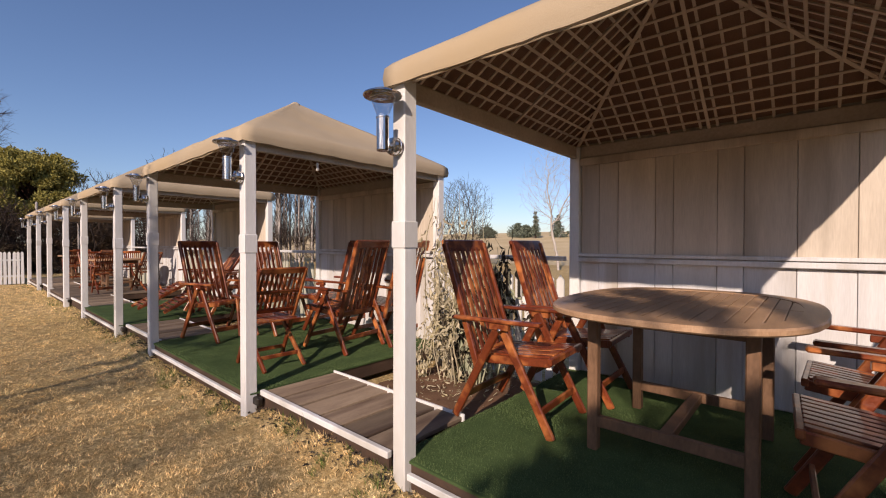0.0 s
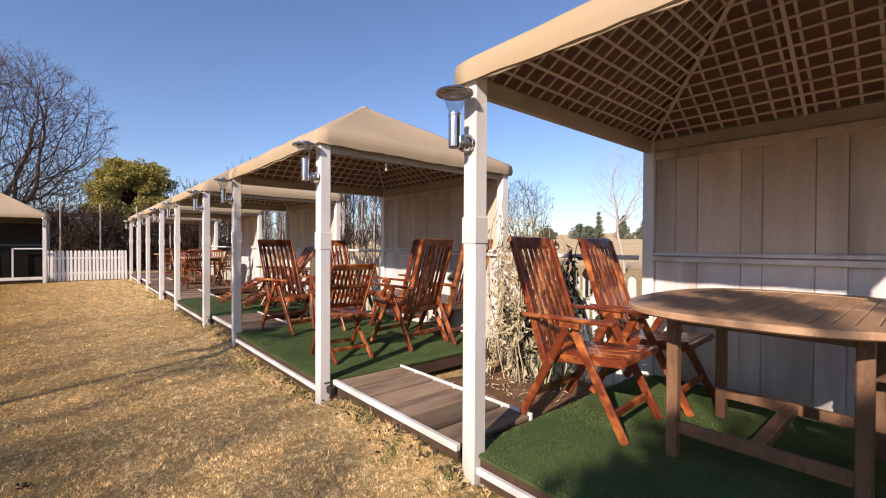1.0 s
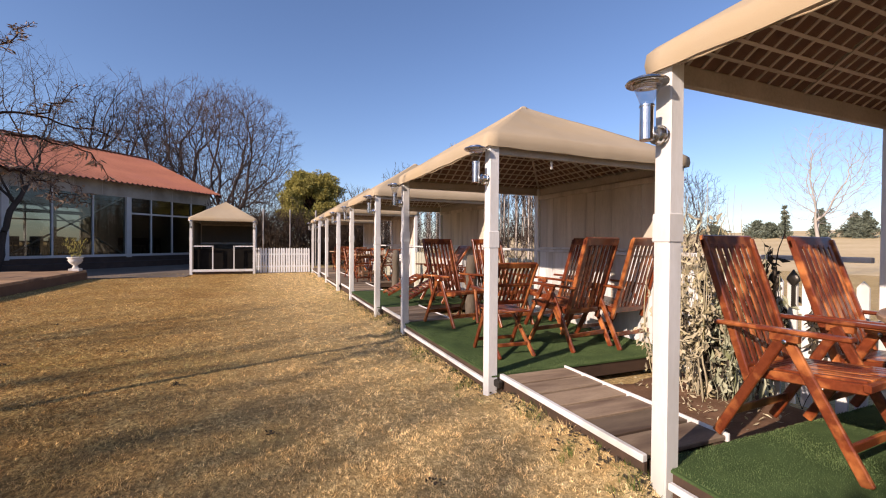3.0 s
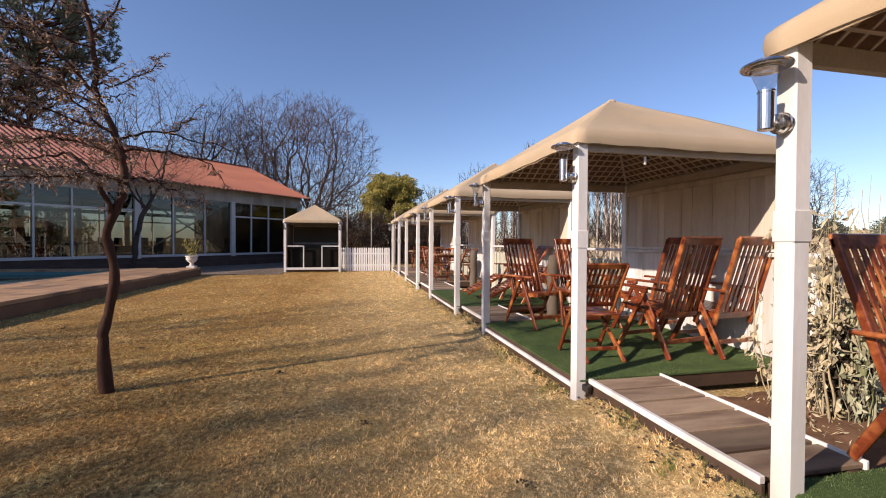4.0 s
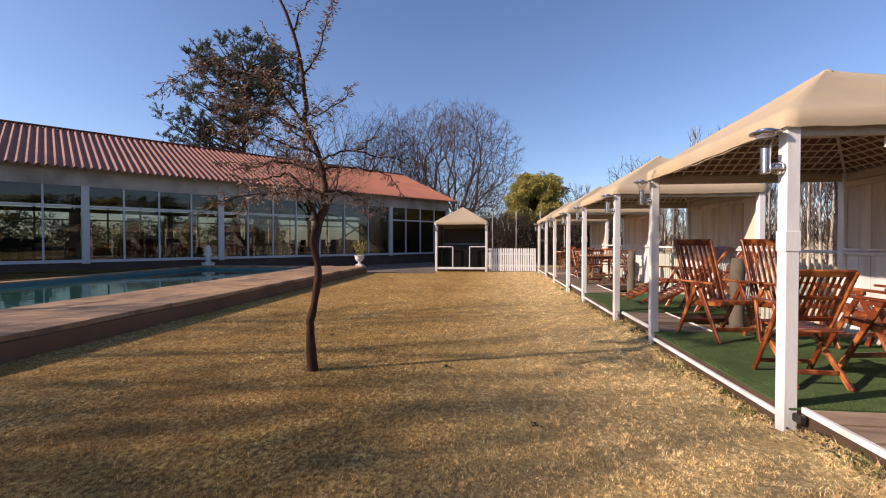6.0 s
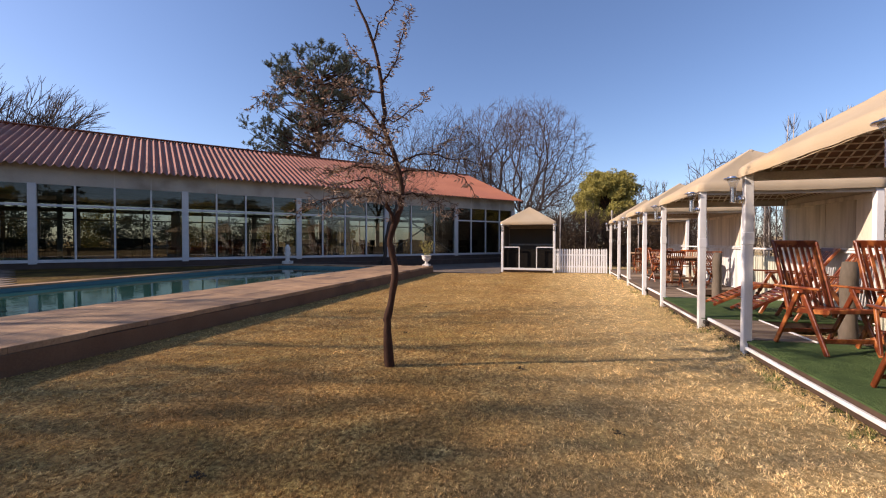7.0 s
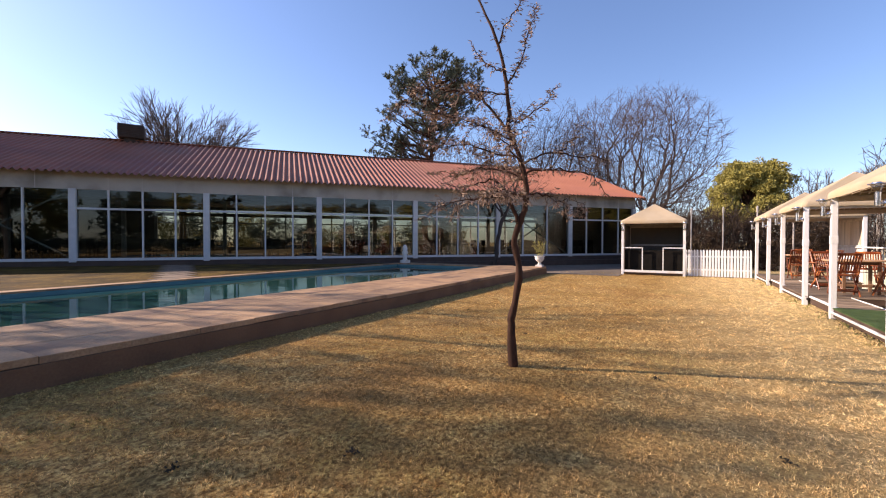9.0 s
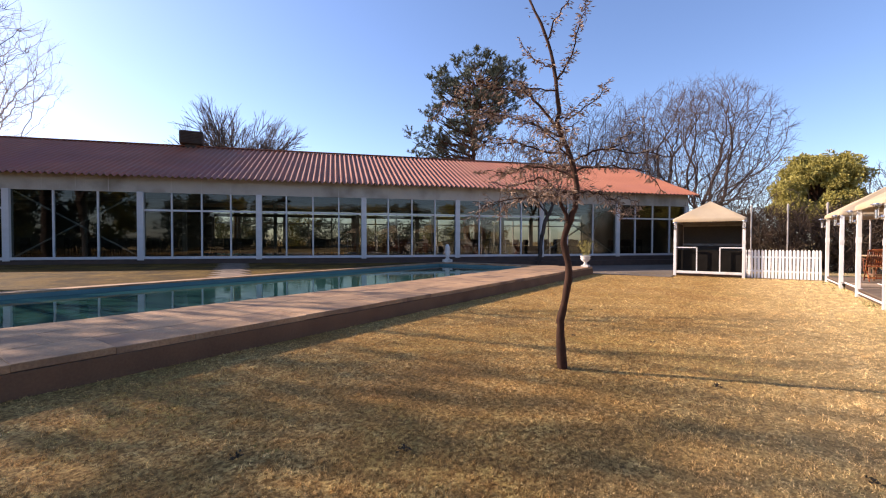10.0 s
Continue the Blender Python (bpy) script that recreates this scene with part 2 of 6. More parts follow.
M_CLOTH = surface("white_cloth", (0.6, 0.6, 0.58), (0.78, 0.78, 0.76), 4.0, 0.85, 0.1, 60.0)
M_STONE = surface("white_cast_stone", (0.55, 0.52, 0.47), (0.76, 0.73, 0.68), 6.0, 0.8, 0.3, 50.0, stain=(0.42, 0.39, 0.33), stain_scale=3.0)
M_BARK = surface("brown_bark", (0.028, 0.013, 0.008), (0.095, 0.047, 0.030), 12.0, 0.9, 0.8, 60.0, stretch=(1, 1, 0.3), spec=0.2)
M_BARKGREY = surface("grey_bark", (0.035, 0.025, 0.021), (0.09, 0.068, 0.057), 3.0, 0.9, 0.3, 30.0, stretch=(1, 1, 0.3), spec=0.2)
M_TWIG = surface("reddish_grey_twigs", (0.06, 0.042, 0.036), (0.14, 0.10, 0.087), 3.0, 0.85, 0.0, 20.0, spec=0.15)
M_BARKPALE = surface("pale_bark", (0.34, 0.30, 0.26), (0.55, 0.50, 0.45), 3.0, 0.9, 0.2, 30.0, spec=0.2)
M_DRYLEAF = surface("dry_leaves", (0.20, 0.12, 0.075), (0.52, 0.38, 0.28), 2.0, 0.8, 0.0, 9.0, vary=0.3, island=True, spec=0.2)
M_HUSK = surface("pale_dry_vine_leaves", (0.28, 0.23, 0.135), (0.62, 0.55, 0.40), 3.0, 0.85, 0.0, 9.0, vary=0.25, island=True, spec=0.2, stain=(0.28, 0.24, 0.11), stain_scale=3.0)
M_PINE = surface("pine_needles", (0.065, 0.085, 0.062), (0.185, 0.205, 0.15), 0.7, 0.7, 0.0, 5.0, vary=0.35, island=True, spec=0.2)
M_OLIVE = surface("yellow_green_leaves", (0.20, 0.18, 0.045), (0.45, 0.385, 0.11), 0.7, 0.7, 0.0, 5.0, vary=0.35, island=True, spec=0.25)
M_DARKLEAF = surface("dark_foliage", (0.018, 0.024, 0.012), (0.05, 0.055, 0.03), 0.7, 0.8, 0.0, 5.0, vary=0.35, island=True, spec=0.15)
M_THICKET = surface("dry_thicket", (0.045, 0.03, 0.02), (0.13, 0.088, 0.058), 0.7, 0.85, 0.0, 5.0, vary=0.35, island=True, spec=0.15)
M_SAGE = surface("sage_dry_leaves", (0.20, 0.21, 0.12), (0.50, 0.50, 0.37), 3.0, 0.85, 0.0, 9.0, vary=0.3, island=True, spec=0.2, stain=(0.12, 0.13, 0.06), stain_scale=3.0)
M_WITHER = surface("withered_dark_leaves", (0.03, 0.025, 0.018), (0.09, 0.07, 0.05), 3.0, 0.85, 0.0, 9.0, vary=0.3, island=True, spec=0.2)
M_LOG = surface("grey_log", (0.075, 0.058, 0.04), (0.165, 0.13, 0.095), 6.0, 0.9, 0.5, 40.0, stretch=(1, 1, 0.25))
M_SOIL = surface("bare_soil", (0.11, 0.06, 0.036), (0.23, 0.135, 0.085), 5.0, 0.95, 0.8, 50.0, spec=0.1)


# ---- mesh helpers ----
def link_mesh(name, bm, material, parent=None, label="", smooth=False):
    me = bpy.data.meshes.new(name)
    bmesh.ops.recalc_face_normals(bm, faces=bm.faces)
    bm.to_mesh(me)
    bm.free()
    me.materials.append(material)
    if smooth:
        me.polygons.foreach_set("use_smooth", [True] * len(me.polygons))
    ob = new(name, me)
    if parent:
        ob.parent = parent
    return tagged(ob, label) if label else ob


def part(name, bm, material, parent, label="", smooth=False):
    return link_mesh(name, bm, material, parent, label, smooth)


def thing(name, m, label, category, group="", kind=""):
    ob = new(name)
    ob.empty_display_size = 0.1
    ob.matrix_world = m
    return tagged(ob, label, category, group, kind)


def again(ob, name, m, parent):
    """One more piece on the same mesh."""
    o = new(name, ob.data)
    o.parent = parent
    o.matrix_basis = m
    return o


def raw(name, verts, faces, material, parent=None, label="", smooth=False):
    me = bpy.data.meshes.new(name)
    me.from_pydata(verts, [], faces)
    me.materials.append(material)
    if smooth:
        me.polygons.foreach_set("use_smooth", [True] * len(me.polygons))
    ob = new(name, me)
    if parent:
        ob.parent = parent
    return tagged(ob, label) if label else ob


def box(bm, x0, x1, y0, y1, z0, z1, m=None):
    r = bmesh.ops.create_cube(bm, size=1.0)
    t = Matrix.Translation(((x0 + x1) / 2, (y0 + y1) / 2, (z0 + z1) / 2)) @ Matrix.Diagonal((x1 - x0, y1 - y0, z1 - z0, 1))
    bmesh.ops.transform(bm, matrix=(m @ t) if m else t, verts=r["verts"])
    return r["verts"]


def bar(bm, p, q, w, h, side=(0, 1, 0)):
    """A squared bar from p to q, w wide along side and h deep."""
    p, q = Vector(p), Vector(q)
    d = q - p
    zax = d.normalized()
    xax = Vector(side)
    xax = (xax - zax * xax.dot(zax)).normalized()
    yax = zax.cross(xax)
    rot = Matrix((xax, yax, zax)).transposed().to_4x4()
    r = bmesh.ops.create_cube(bm, size=1.0)
    bmesh.ops.transform(bm, matrix=Matrix.Translation((p + q) / 2) @ rot @ Matrix.Diagonal((w, h, d.length, 1)), verts=r["verts"])
    return r["verts"]


def soften(bm, width):
    bmesh.ops.bevel(bm, geom=list(bm.edges), offset=width, segments=1, affect="EDGES", clamp_overlap=True)
    return bm


def boxed(x0, x1, y0, y1, z0, z1, bevel=0.0):
    bm = bmesh.new()
    box(bm, x0, x1, y0, y1, z0, z1)
    return soften(bm, bevel) if bevel else bm


def barred(p, q, w, h, side=(0, 1, 0), bevel=0.0):
    bm = bmesh.new()
    bar(bm, p, q, w, h, side)
    return soften(bm, bevel) if bevel else bm


def turned(profile, n=20):
    """A turned solid from (radius, height) pairs."""
    bm = bmesh.new()
    rings = [[bm.verts.new((r * math.cos(a * math.tau / n), r * math.sin(a * math.tau / n), z)) for a in range(n)] for r, z in profile]
    for lo, hi in zip(rings, rings[1:]):
        for i in range(n):
            bm.faces.new((lo[i], lo[(i + 1) % n], hi[(i + 1) % n], hi[i]))
    bm.faces.new(rings[0][::-1]), bm.faces.new(rings[-1])
    return bm


def tube(verts, faces, pts, radii, n=5):
    """Adds a tapered tube along pts to lists."""
    base = len(verts)
    prev = None
    for i, (p, r) in enumerate(zip(pts, radii)):
        d = (pts[min(i + 1, len(pts) - 1)] - pts[max(i - 1, 0)]).normalized()
        a = (prev - d * prev.dot(d)) if prev is not None else d.orthogonal()
        a = a.normalized() if a.length > 1e-6 else d.orthogonal().normalized()
        prev = a
        b = d.cross(a)
        for k in range(n):
            c = math.tau * k / n
            verts.append(p + (a * math.cos(c) + b * math.sin(c)) * r)
    for i in range(len(pts) - 1):
        for k in range(n):
            u, v = base + i * n + k, base + i * n + (k + 1) % n
            faces.append((u, v, v + n, u + n))


def leaf(verts, faces, p, d, length, width, rng):
    """Adds one folded leaf to lists."""
    side = d.cross(Vector((rng.uniform(-1, 1), rng.uniform(-1, 1), rng.uniform(-1, 1))))
    if side.length < 1e-4:
        return
    side.normalize()
    up = d.cross(side) * width * 0.35
    b = len(verts)
    mid = p + d * length * 0.5
    verts += [p, mid + side * width * 0.5 + up, p + d * length, mid - side * width * 0.5 + up]
    faces += [(b, b + 1, b + 2), (b, b + 2, b + 3)]

# ---- the ground: one sheet round the pool's basin ----
POOL = (-16.6, 7.0, -12.9, -8.15)          # water, x0 x1 y0 y1
bm = bmesh.new()
px0, px1, py0, py1 = POOL[0] - 0.1, POOL[1] + 0.1, POOL[2] - 0.1, POOL[3] + 0.1
for x0, x1, y0, y1 in ((-900, 900, py1, 900), (-900, 900, -900, py0), (-900, px0, py0, py1), (px1, 900, py0, py1)):
    bm.faces.new([bm.verts.new(c) for c in ((x0, y0, 0), (x1, y0, 0), (x1, y1, 0), (x0, y1, 0))])
bmesh.ops.remove_doubles(bm, verts=bm.verts, dist=0.001)
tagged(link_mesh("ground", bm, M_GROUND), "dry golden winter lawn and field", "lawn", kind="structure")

# bare earth behind the walkways, a low mound
bm = bmesh.new()
bmesh.ops.create_grid(bm, x_segments=24, y_segments=24, size=0.5)
for v in bm.verts:
    e = min(0.5 - abs(v.co.x), 0.5 - abs(v.co.y)) * 2
    v.co = Vector((v.co.x * 1.42, v.co.y * 1.5, -0.01 + 0.05 * min(1, e * 3) + 0.03 * noise.noise(v.co * 6)))
soil = link_mesh("soil_bed", bm, M_SOIL, smooth=True)
soil.location = (-2.57, 2.72, 0)
tagged(soil, "bare reddish soil bed between two shelters", "soil", "soil beds", kind="structure")
for x in (-6.6, -10.85, -15.25):
    s = copy_thing(soil, Matrix.Translation((x, 2.72, 0)))

# grassed bank up to the walkways' fronts
BANKS = ((-3.30, -1.86), (-7.30, -5.84))


def bank(x, y):
    z = 0
    for a, b in BANKS:
        e = np.clip(np.minimum(x - a + 0.12, b + 0.30 - x) / 0.30, 0, 1)
        z = z + 0.115 * e * np.clip((y - 0.93) / 0.40, 0, 1) ** 1.6 * (0.85 + 0.15 * np.sin(x * 9.0) * np.sin(x * 3.7 + 1))
    return z


for a, b in BANKS:
    bm = bmesh.new()
    bmesh.ops.create_grid(bm, x_segments=60, y_segments=20, size=0.5)
    for v in bm.verts:
        x, y = (a + b) / 2 + 0.09 + v.co.x * (b - a + 0.42), 1.12 + v.co.y * 0.42
        v.co = Vector((x, y, float(bank(x, y)) + 0.002 + 0.008 * noise.noise((x * 14, y * 14, 0))))
    tagged(link_mesh("lawn_bank", bm, M_GROUND, smooth=True), "low grassed earth bank against a walkway", "lawn", kind="structure")

# paving between the pool and the glazed hall
bm = bmesh.new()
box(bm, -40, -17.72, -13.6, -3.2, -0.1, 0.02)
tagged(link_mesh("pavement", bm, M_EARTHPAVE), "worn brown-grey paving beside the pool terrace", "paving", kind="structure")

# upper lawn between pool and hall, gently rising
bm = bmesh.new()
for quad in (((-17.7, -13.25, 0.28), (14, -13.25, 0.28), (14, -40.5, 0.40), (-17.7, -13.55, 0.29)),):
    bm.faces.new([bm.verts.new(c) for c in quad])
tagged(link_mesh("upper_lawn", bm, M_UPPER), "dry lawn strip before the glazed hall", "lawn", kind="structure")

# ---- pool ----
pool = thing("swimming_pool", pose(0, 0, 0), "long swimming pool with blue-green water and stone surround", "pool")
bm = bmesh.new()
x0, x1, y0, y1 = POOL
for a, b, c, d in ((x0 - 0.1, x0, y0 - 0.1, y1 + 0.1), (x1, x1 + 0.1, y0 - 0.1, y1 + 0.1), (x0, x1, y0 - 0.1, y0), (x0, x1, y1, y1 + 0.1)):
    box(bm, a, b, c, d, -1.4, 0.25)
box(bm, x0, x1, y0, y1, -1.5, -1.3)
part("basin", bm, M_POOLTILE, pool, "blue-green plastered basin")
bm = bmesh.new()
box(bm, x0, x0 + 1.5, y0 + 0.3, y1 - 0.6, -1.3, 0.02)
part("step", bm, M_CLOTH, pool, "pale entry steps")
M_WATER = bpy.data.materials.new("pool_water")
M_WATER.use_nodes = True
nn, ll = M_WATER.node_tree.nodes, M_WATER.node_tree.links
pb = nn["Principled BSDF"]
pb.inputs["Base Color"].default_value = (0.02, 0.082, 0.073, 1)
pb.inputs["Roughness"].default_value, pb.inputs["IOR"].default_value = 0.02, 1.33
pb.inputs["Transmission Weight"].default_value = 0.2
wno, wbp, wco, wmp = nn.new("ShaderNodeTexNoise"), nn.new("ShaderNodeBump"), nn.new("ShaderNodeTexCoord"), nn.new("ShaderNodeMapping")
wmp.inputs["Scale"].default_value = (1.2, 2.2, 1)
wno.inputs["Scale"].default_value = 2.2
wbp.inputs["Strength"].default_value, wbp.inputs["Distance"].default_value = 0.12, 0.02
ll.new(wco.outputs["Object"], wmp.inputs[0]), ll.new(wmp.outputs[0], wno.inputs["Vector"])
ll.new(wno.outputs["Fac"], wbp.inputs["Height"]), ll.new(wbp.outputs[0], pb.inputs["Normal"])
bm = bmesh.new()
bm.faces.new([bm.verts.new(c) for c in ((x0, y0, 0.16), (x1, y0, 0.16), (x1, y1, 0.16), (x0, y1, 0.16))])
part("water", bm, M_WATER, pool, "still blue-green water")
bm = bmesh.new()
box(bm, -17.7, 9.0, -6.12, -6.0, -0.05, 0.22), box(bm, -17.7, -17.58, -13.2, -6.12, -0.05, 0.22)
part("terrace_wall", bm, M_POOLWALL, pool, "brown plastered retaining wall")
bm = bmesh.new()
box(bm, -17.58, 9.0, y1 + 0.1, -6.12, -0.05, 0.215), box(bm, -17.58, x0 - 0.1, -13.2, y1 + 0.1, -0.05, 0.215)
box(bm, -17.7, 9.0, -13.3, y0 - 0.1, -0.05, 0.215)
part("terrace_bed", bm, M_POOLWALL, pool)
# paving slabs of the surround
rng = random.Random(5)


def slab(w, d, h=0.07):
    b = boxed(-w / 2, w / 2, -d / 2, d / 2, 0, h, 0.005)
    for v in b.verts:
        v.co += Vector((rng.uniform(-1, 1), rng.uniform(-1, 1), 0)) * 0.0015
    return b


slab_kinds = []
for k in range(6):
    o = part("paving_slab", slab(0.734, 0.7095), M_COPING, pool)
    slab_kinds.append(o)
used = 0
for j in range(3):
    y = -6.27 - 0.345 - 0.71 * j + 0.23
    for i in range(36):
        x = -17.36 + 0.735 * i + (0.3 if j % 2 else 0)
        m = pose(x, y, 0.222 + rng.uniform(-0.004, 0.004), 0, 0, rng.choice((0, 180)) + rng.uniform(-0.15, 0.15))
        if used < 6:
            slab_kinds[used].matrix_basis = m
        else:
            again(rng.choice(slab_kinds), "paving_slab", m, pool)
        used += 1
for i in range(36):
    again(rng.choice(slab_kinds), "paving_slab", pose(-17.36 + 0.735 * i, -13.1, 0.222, 0, 0, rng.uniform(-0.6, 0.6)) @ Matrix.Diagonal((1, 0.55, 1, 1)), pool)
for i in range(8):
    again(rng.choice(slab_kinds), "paving_slab", pose(-17.25, -8.5 - 0.62 * i, 0.222, 0, 0, 90 + rng.uniform(-0.6, 0.6)) @ Matrix.Diagonal((0.85, 1, 1, 1)), pool)

# path of slabs over the upper lawn
for i in range(11):
    b = slab(1.25, 0.66, 0.05)
    o = link_mesh("stepping_slab", b, M_STEPSLAB)
    o.matrix_world = pose(-6.78 - 0.395 * i, -13.6 - 0.70 * i, 0.245 + 0.003 * i, 0, 0, 28)
    tagged(o, "weathered brownish stone slab laid in the dry lawn", "paving slab", "slabs of the garden path")

# ---- glazed hall ----
BAY, NBAY, DEEP = 4.72, 11, 11.0
HALL = pose(-29.07, -3.80, 0, 0, 0, -40.6)   # x along the front, y towards the lawn
hall = thing("glazed_hall", HALL, "long white glazed hall with a red ribbed roof", "building")
LEN = BAY * NBAY
SILL, HEAD, EAVE, RIDGE = 0.58, 3.40, 4.0, 6.5
bm = bmesh.new()
box(bm, -0.1, LEN + 0.1, -0.12, 0.10, -0.1, SILL - 0.05), box(bm, -0.1, 0.1, -DEEP, -0.12, -0.1, SILL - 0.05)
box(bm, -0.1, LEN + 0.1, 0.10, 0.7, -0.1, 0.30)
part("plinth", bm, M_PLINTH, hall, "dark plinth and step")
bm = bmesh.new()
box(bm, 0.1, LEN, -DEEP + 0.1, -0.12, 0.1, 0.50)
part("floor_slab", bm, M_PAVE, hall)
bm = bmesh.new()
box(bm, -0.12, LEN + 0.1, -0.13, 0.06, HEAD, EAVE + 0.2)
part("fascia_wall", bm, M_WALLPAINT, hall, "cream band above the windows")
for i in range(NBAY * 4 + 1):
    if i % 4:
        part("fascia_joint", boxed(i * BAY / 4 - 0.015, i * BAY / 4 + 0.015, 0.062, 0.068, HEAD, EAVE + 0.15), M_BARKPALE, hall)
bm = bmesh.new()
box(bm, -0.12, LEN + 0.1, -0.16, 0.13, SILL - 0.05, SILL + 0.06)
part("window_sill", bm, M_FRAME, hall)
# gable ends
for gx in (0.0, LEN):
    bm = bmesh.new()
    pts = [(-0.1, HEAD), (-DEEP + 0.1, HEAD), (-DEEP + 0.1, EAVE), (-DEEP / 2, RIDGE - 0.15), (-0.1, EAVE)]
    f1 = [bm.verts.new((gx - 0.08, y, z)) for y, z in pts]
    f2 = [bm.verts.new((gx + 0.08, y, z)) for y, z in pts]
    bm.faces.new(f1), bm.faces.new(f2[::-1])
    for k in range(5):
        bm.faces.new((f1[k], f1[(k + 1) % 5], f2[(k + 1) % 5], f2[k]))
    part("gable", bm, M_WALLPAINT, hall)
bm = bmesh.new()
box(bm, LEN - 0.08, LEN + 0.08, -DEEP + 0.1, -0.13, 0, HEAD)
part("end_wall", bm, M_WALLPAINT, hall)
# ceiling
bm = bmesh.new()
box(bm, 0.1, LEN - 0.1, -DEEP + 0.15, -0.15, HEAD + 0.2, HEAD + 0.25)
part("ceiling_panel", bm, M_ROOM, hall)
# posts, mullions, panes
col = None
for i in range(NBAY + 1):
    if col is None:
        col = part("column", boxed(-0.12, 0.12, -0.15, 0.14, 0.48, HEAD + 0.02, 0.01), M_FRAME, hall)
    else:
        again(col, "column", Matrix.Translation((i * BAY, 0, 0)), hall)
mull = part("mullion", boxed(-0.03, 0.03, -0.05, 0.07, SILL + 0.06, HEAD), M_FRAME, hall)
mull.matrix_basis = Matrix.Translation((BAY / 4, 0, 0))
trans = part("transom", boxed(0.1, BAY - 0.1, -0.05, 0.075, 2.60, 2.68), M_FRAME, hall)
rail2 = None
pane_lo = pane_hi = None
BRACED = (1, 6)
for i in range(NBAY):
    cells = 3 if i in BRACED else 4
    for k in range(1, cells):
        if not (i == 0 and k == 1):
            again(mull, "mullion", Matrix.Translation((i * BAY + k * BAY / cells, 0, 0)), hall)
    if i and i not in BRACED:
        again(trans, "transom", Matrix.Translation((i * BAY, 0, 0)), hall)
    for lo, hi in ((SILL + 0.05, 2.63), (2.64, HEAD)) if i not in BRACED else ((SILL + 0.05, HEAD),):
        for k in range(cells):
            w = BAY / cells
            p = part("pane", boxed(i * BAY + k * w + 0.02, i * BAY + (k + 1) * w - 0.02, -0.004, 0.004, lo, hi), M_PANE, hall)
            p.visible_shadow = False
    if i in BRACED:
        part("brace", barred((i * BAY + 0.12, -0.085, SILL + 0.06), (i * BAY + BAY - 0.12, -0.085, HEAD - 0.02), 0.13, 0.04, (0, 1, 0)), M_CLOTH, hall)
        part("brace", barred((i * BAY + 0.12, -0.135, HEAD - 0.02), (i * BAY + BAY - 0.12, -0.135, SILL + 0.06), 0.13, 0.04, (0, 1, 0)), M_CLOTH, hall)
# inner and rear side: posts, low wall, head with a strip of high lights, open glazing
GLAZED = BAY * 6
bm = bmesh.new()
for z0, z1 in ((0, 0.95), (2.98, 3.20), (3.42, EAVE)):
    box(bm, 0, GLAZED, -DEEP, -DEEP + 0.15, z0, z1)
# beyond GLAZED the wall is closed, added to keep those bays dark
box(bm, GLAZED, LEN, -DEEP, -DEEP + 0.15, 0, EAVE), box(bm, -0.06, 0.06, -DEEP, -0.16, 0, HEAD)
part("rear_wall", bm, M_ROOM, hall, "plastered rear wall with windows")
for i in range(0, 19):
    w = 0.16 if i % 3 == 0 else 0.04
    part("rear_post", boxed(i * BAY / 3 - w, i * BAY / 3 + w, -DEEP + 0.01, -DEEP + 0.14, 0.95, 2.98), M_FRAME, hall)
    part("rear_post", boxed(i * BAY / 3 - 0.05, i * BAY / 3 + 0.05, -DEEP + 0.01, -DEEP + 0.14, 3.20, 3.42), M_FRAME, hall)
part("rear_transom", boxed(0.1, GLAZED, -DEEP + 0.02, -DEEP + 0.12, 2.52, 2.60), M_FRAME, hall)
for i in range(1, NBAY):
    part("inner_column", boxed(i * BAY - 0.09, i * BAY + 0.09, -5.6, -5.4, 0.50, HEAD + 0.2), M_FRAME, hall)
part("inner_beam", boxed(0.1, LEN - 0.1, -5.58, -5.42, 3.42, 3.60), M_FRAME, hall)
# roof
PITCHN = 0.25


def ribbed(yf, zf, yb, zb, name):
    n = int((LEN + 0.9) / PITCHN * 6)
    vs, fs = [], []
    prof = (0.0, 0.03, 0.085, 0.10, 0.06, 0.01)
    rows = 7
    for r in range(rows):
        t = r / (rows - 1)
        for i in range(n + 1):
            x = -0.45 + i * PITCHN / 6
            vs.append((x, yf + (yb - yf) * t, zf + (zb - zf) * t + prof[i % 6] + 0.012 * (r % 2)))
    for r in range(rows - 1):
        for i in range(n):
            a = r * (n + 1) + i
            fs.append((a, a + 1, a + n + 2, a + n + 1))
    return raw(name, vs, fs, M_ROOF, hall, "red painted ribbed roofing")


ribbed(0.62, EAVE - 0.02, -DEEP / 2, RIDGE, "roof_front")
ribbed(-DEEP - 0.5, EAVE - 0.02, -DEEP / 2, RIDGE, "roof_back")
bm = bmesh.new()
bar(bm, (-0.5, -DEEP / 2, RIDGE + 0.07), (LEN + 0.5, -DEEP / 2, RIDGE + 0.07), 0.36, 0.05, (0, 1, 0))
part("ridge_cap", soften(bm, 0.02), M_ROOF, hall)
part("barge_board", barred((-0.5, 0.52, EAVE - 0.05), (-0.5, -DEEP / 2, RIDGE - 0.02), 0.04, 0.16, (1, 0, 0)), M_ROOF, hall)

# cooler on the ridge
cooler = thing("rooftop_cooler", HALL @ pose(27.95, -5.6, RIDGE - 0.12, 0, 0, 12) @ Matrix.Scale(0.92, 4), "grey louvred evaporative cooler on the roof", "air cooler")
casing = part("casing", boxed(-0.62, 0.62, -0.6, 0.6, 0.3, 1.05, 0.04), M_BARKGREY, cooler)
part("duct", boxed(-0.35, 0.35, -0.35, 0.35, -0.25, 0.3), M_BARKGREY, cooler)
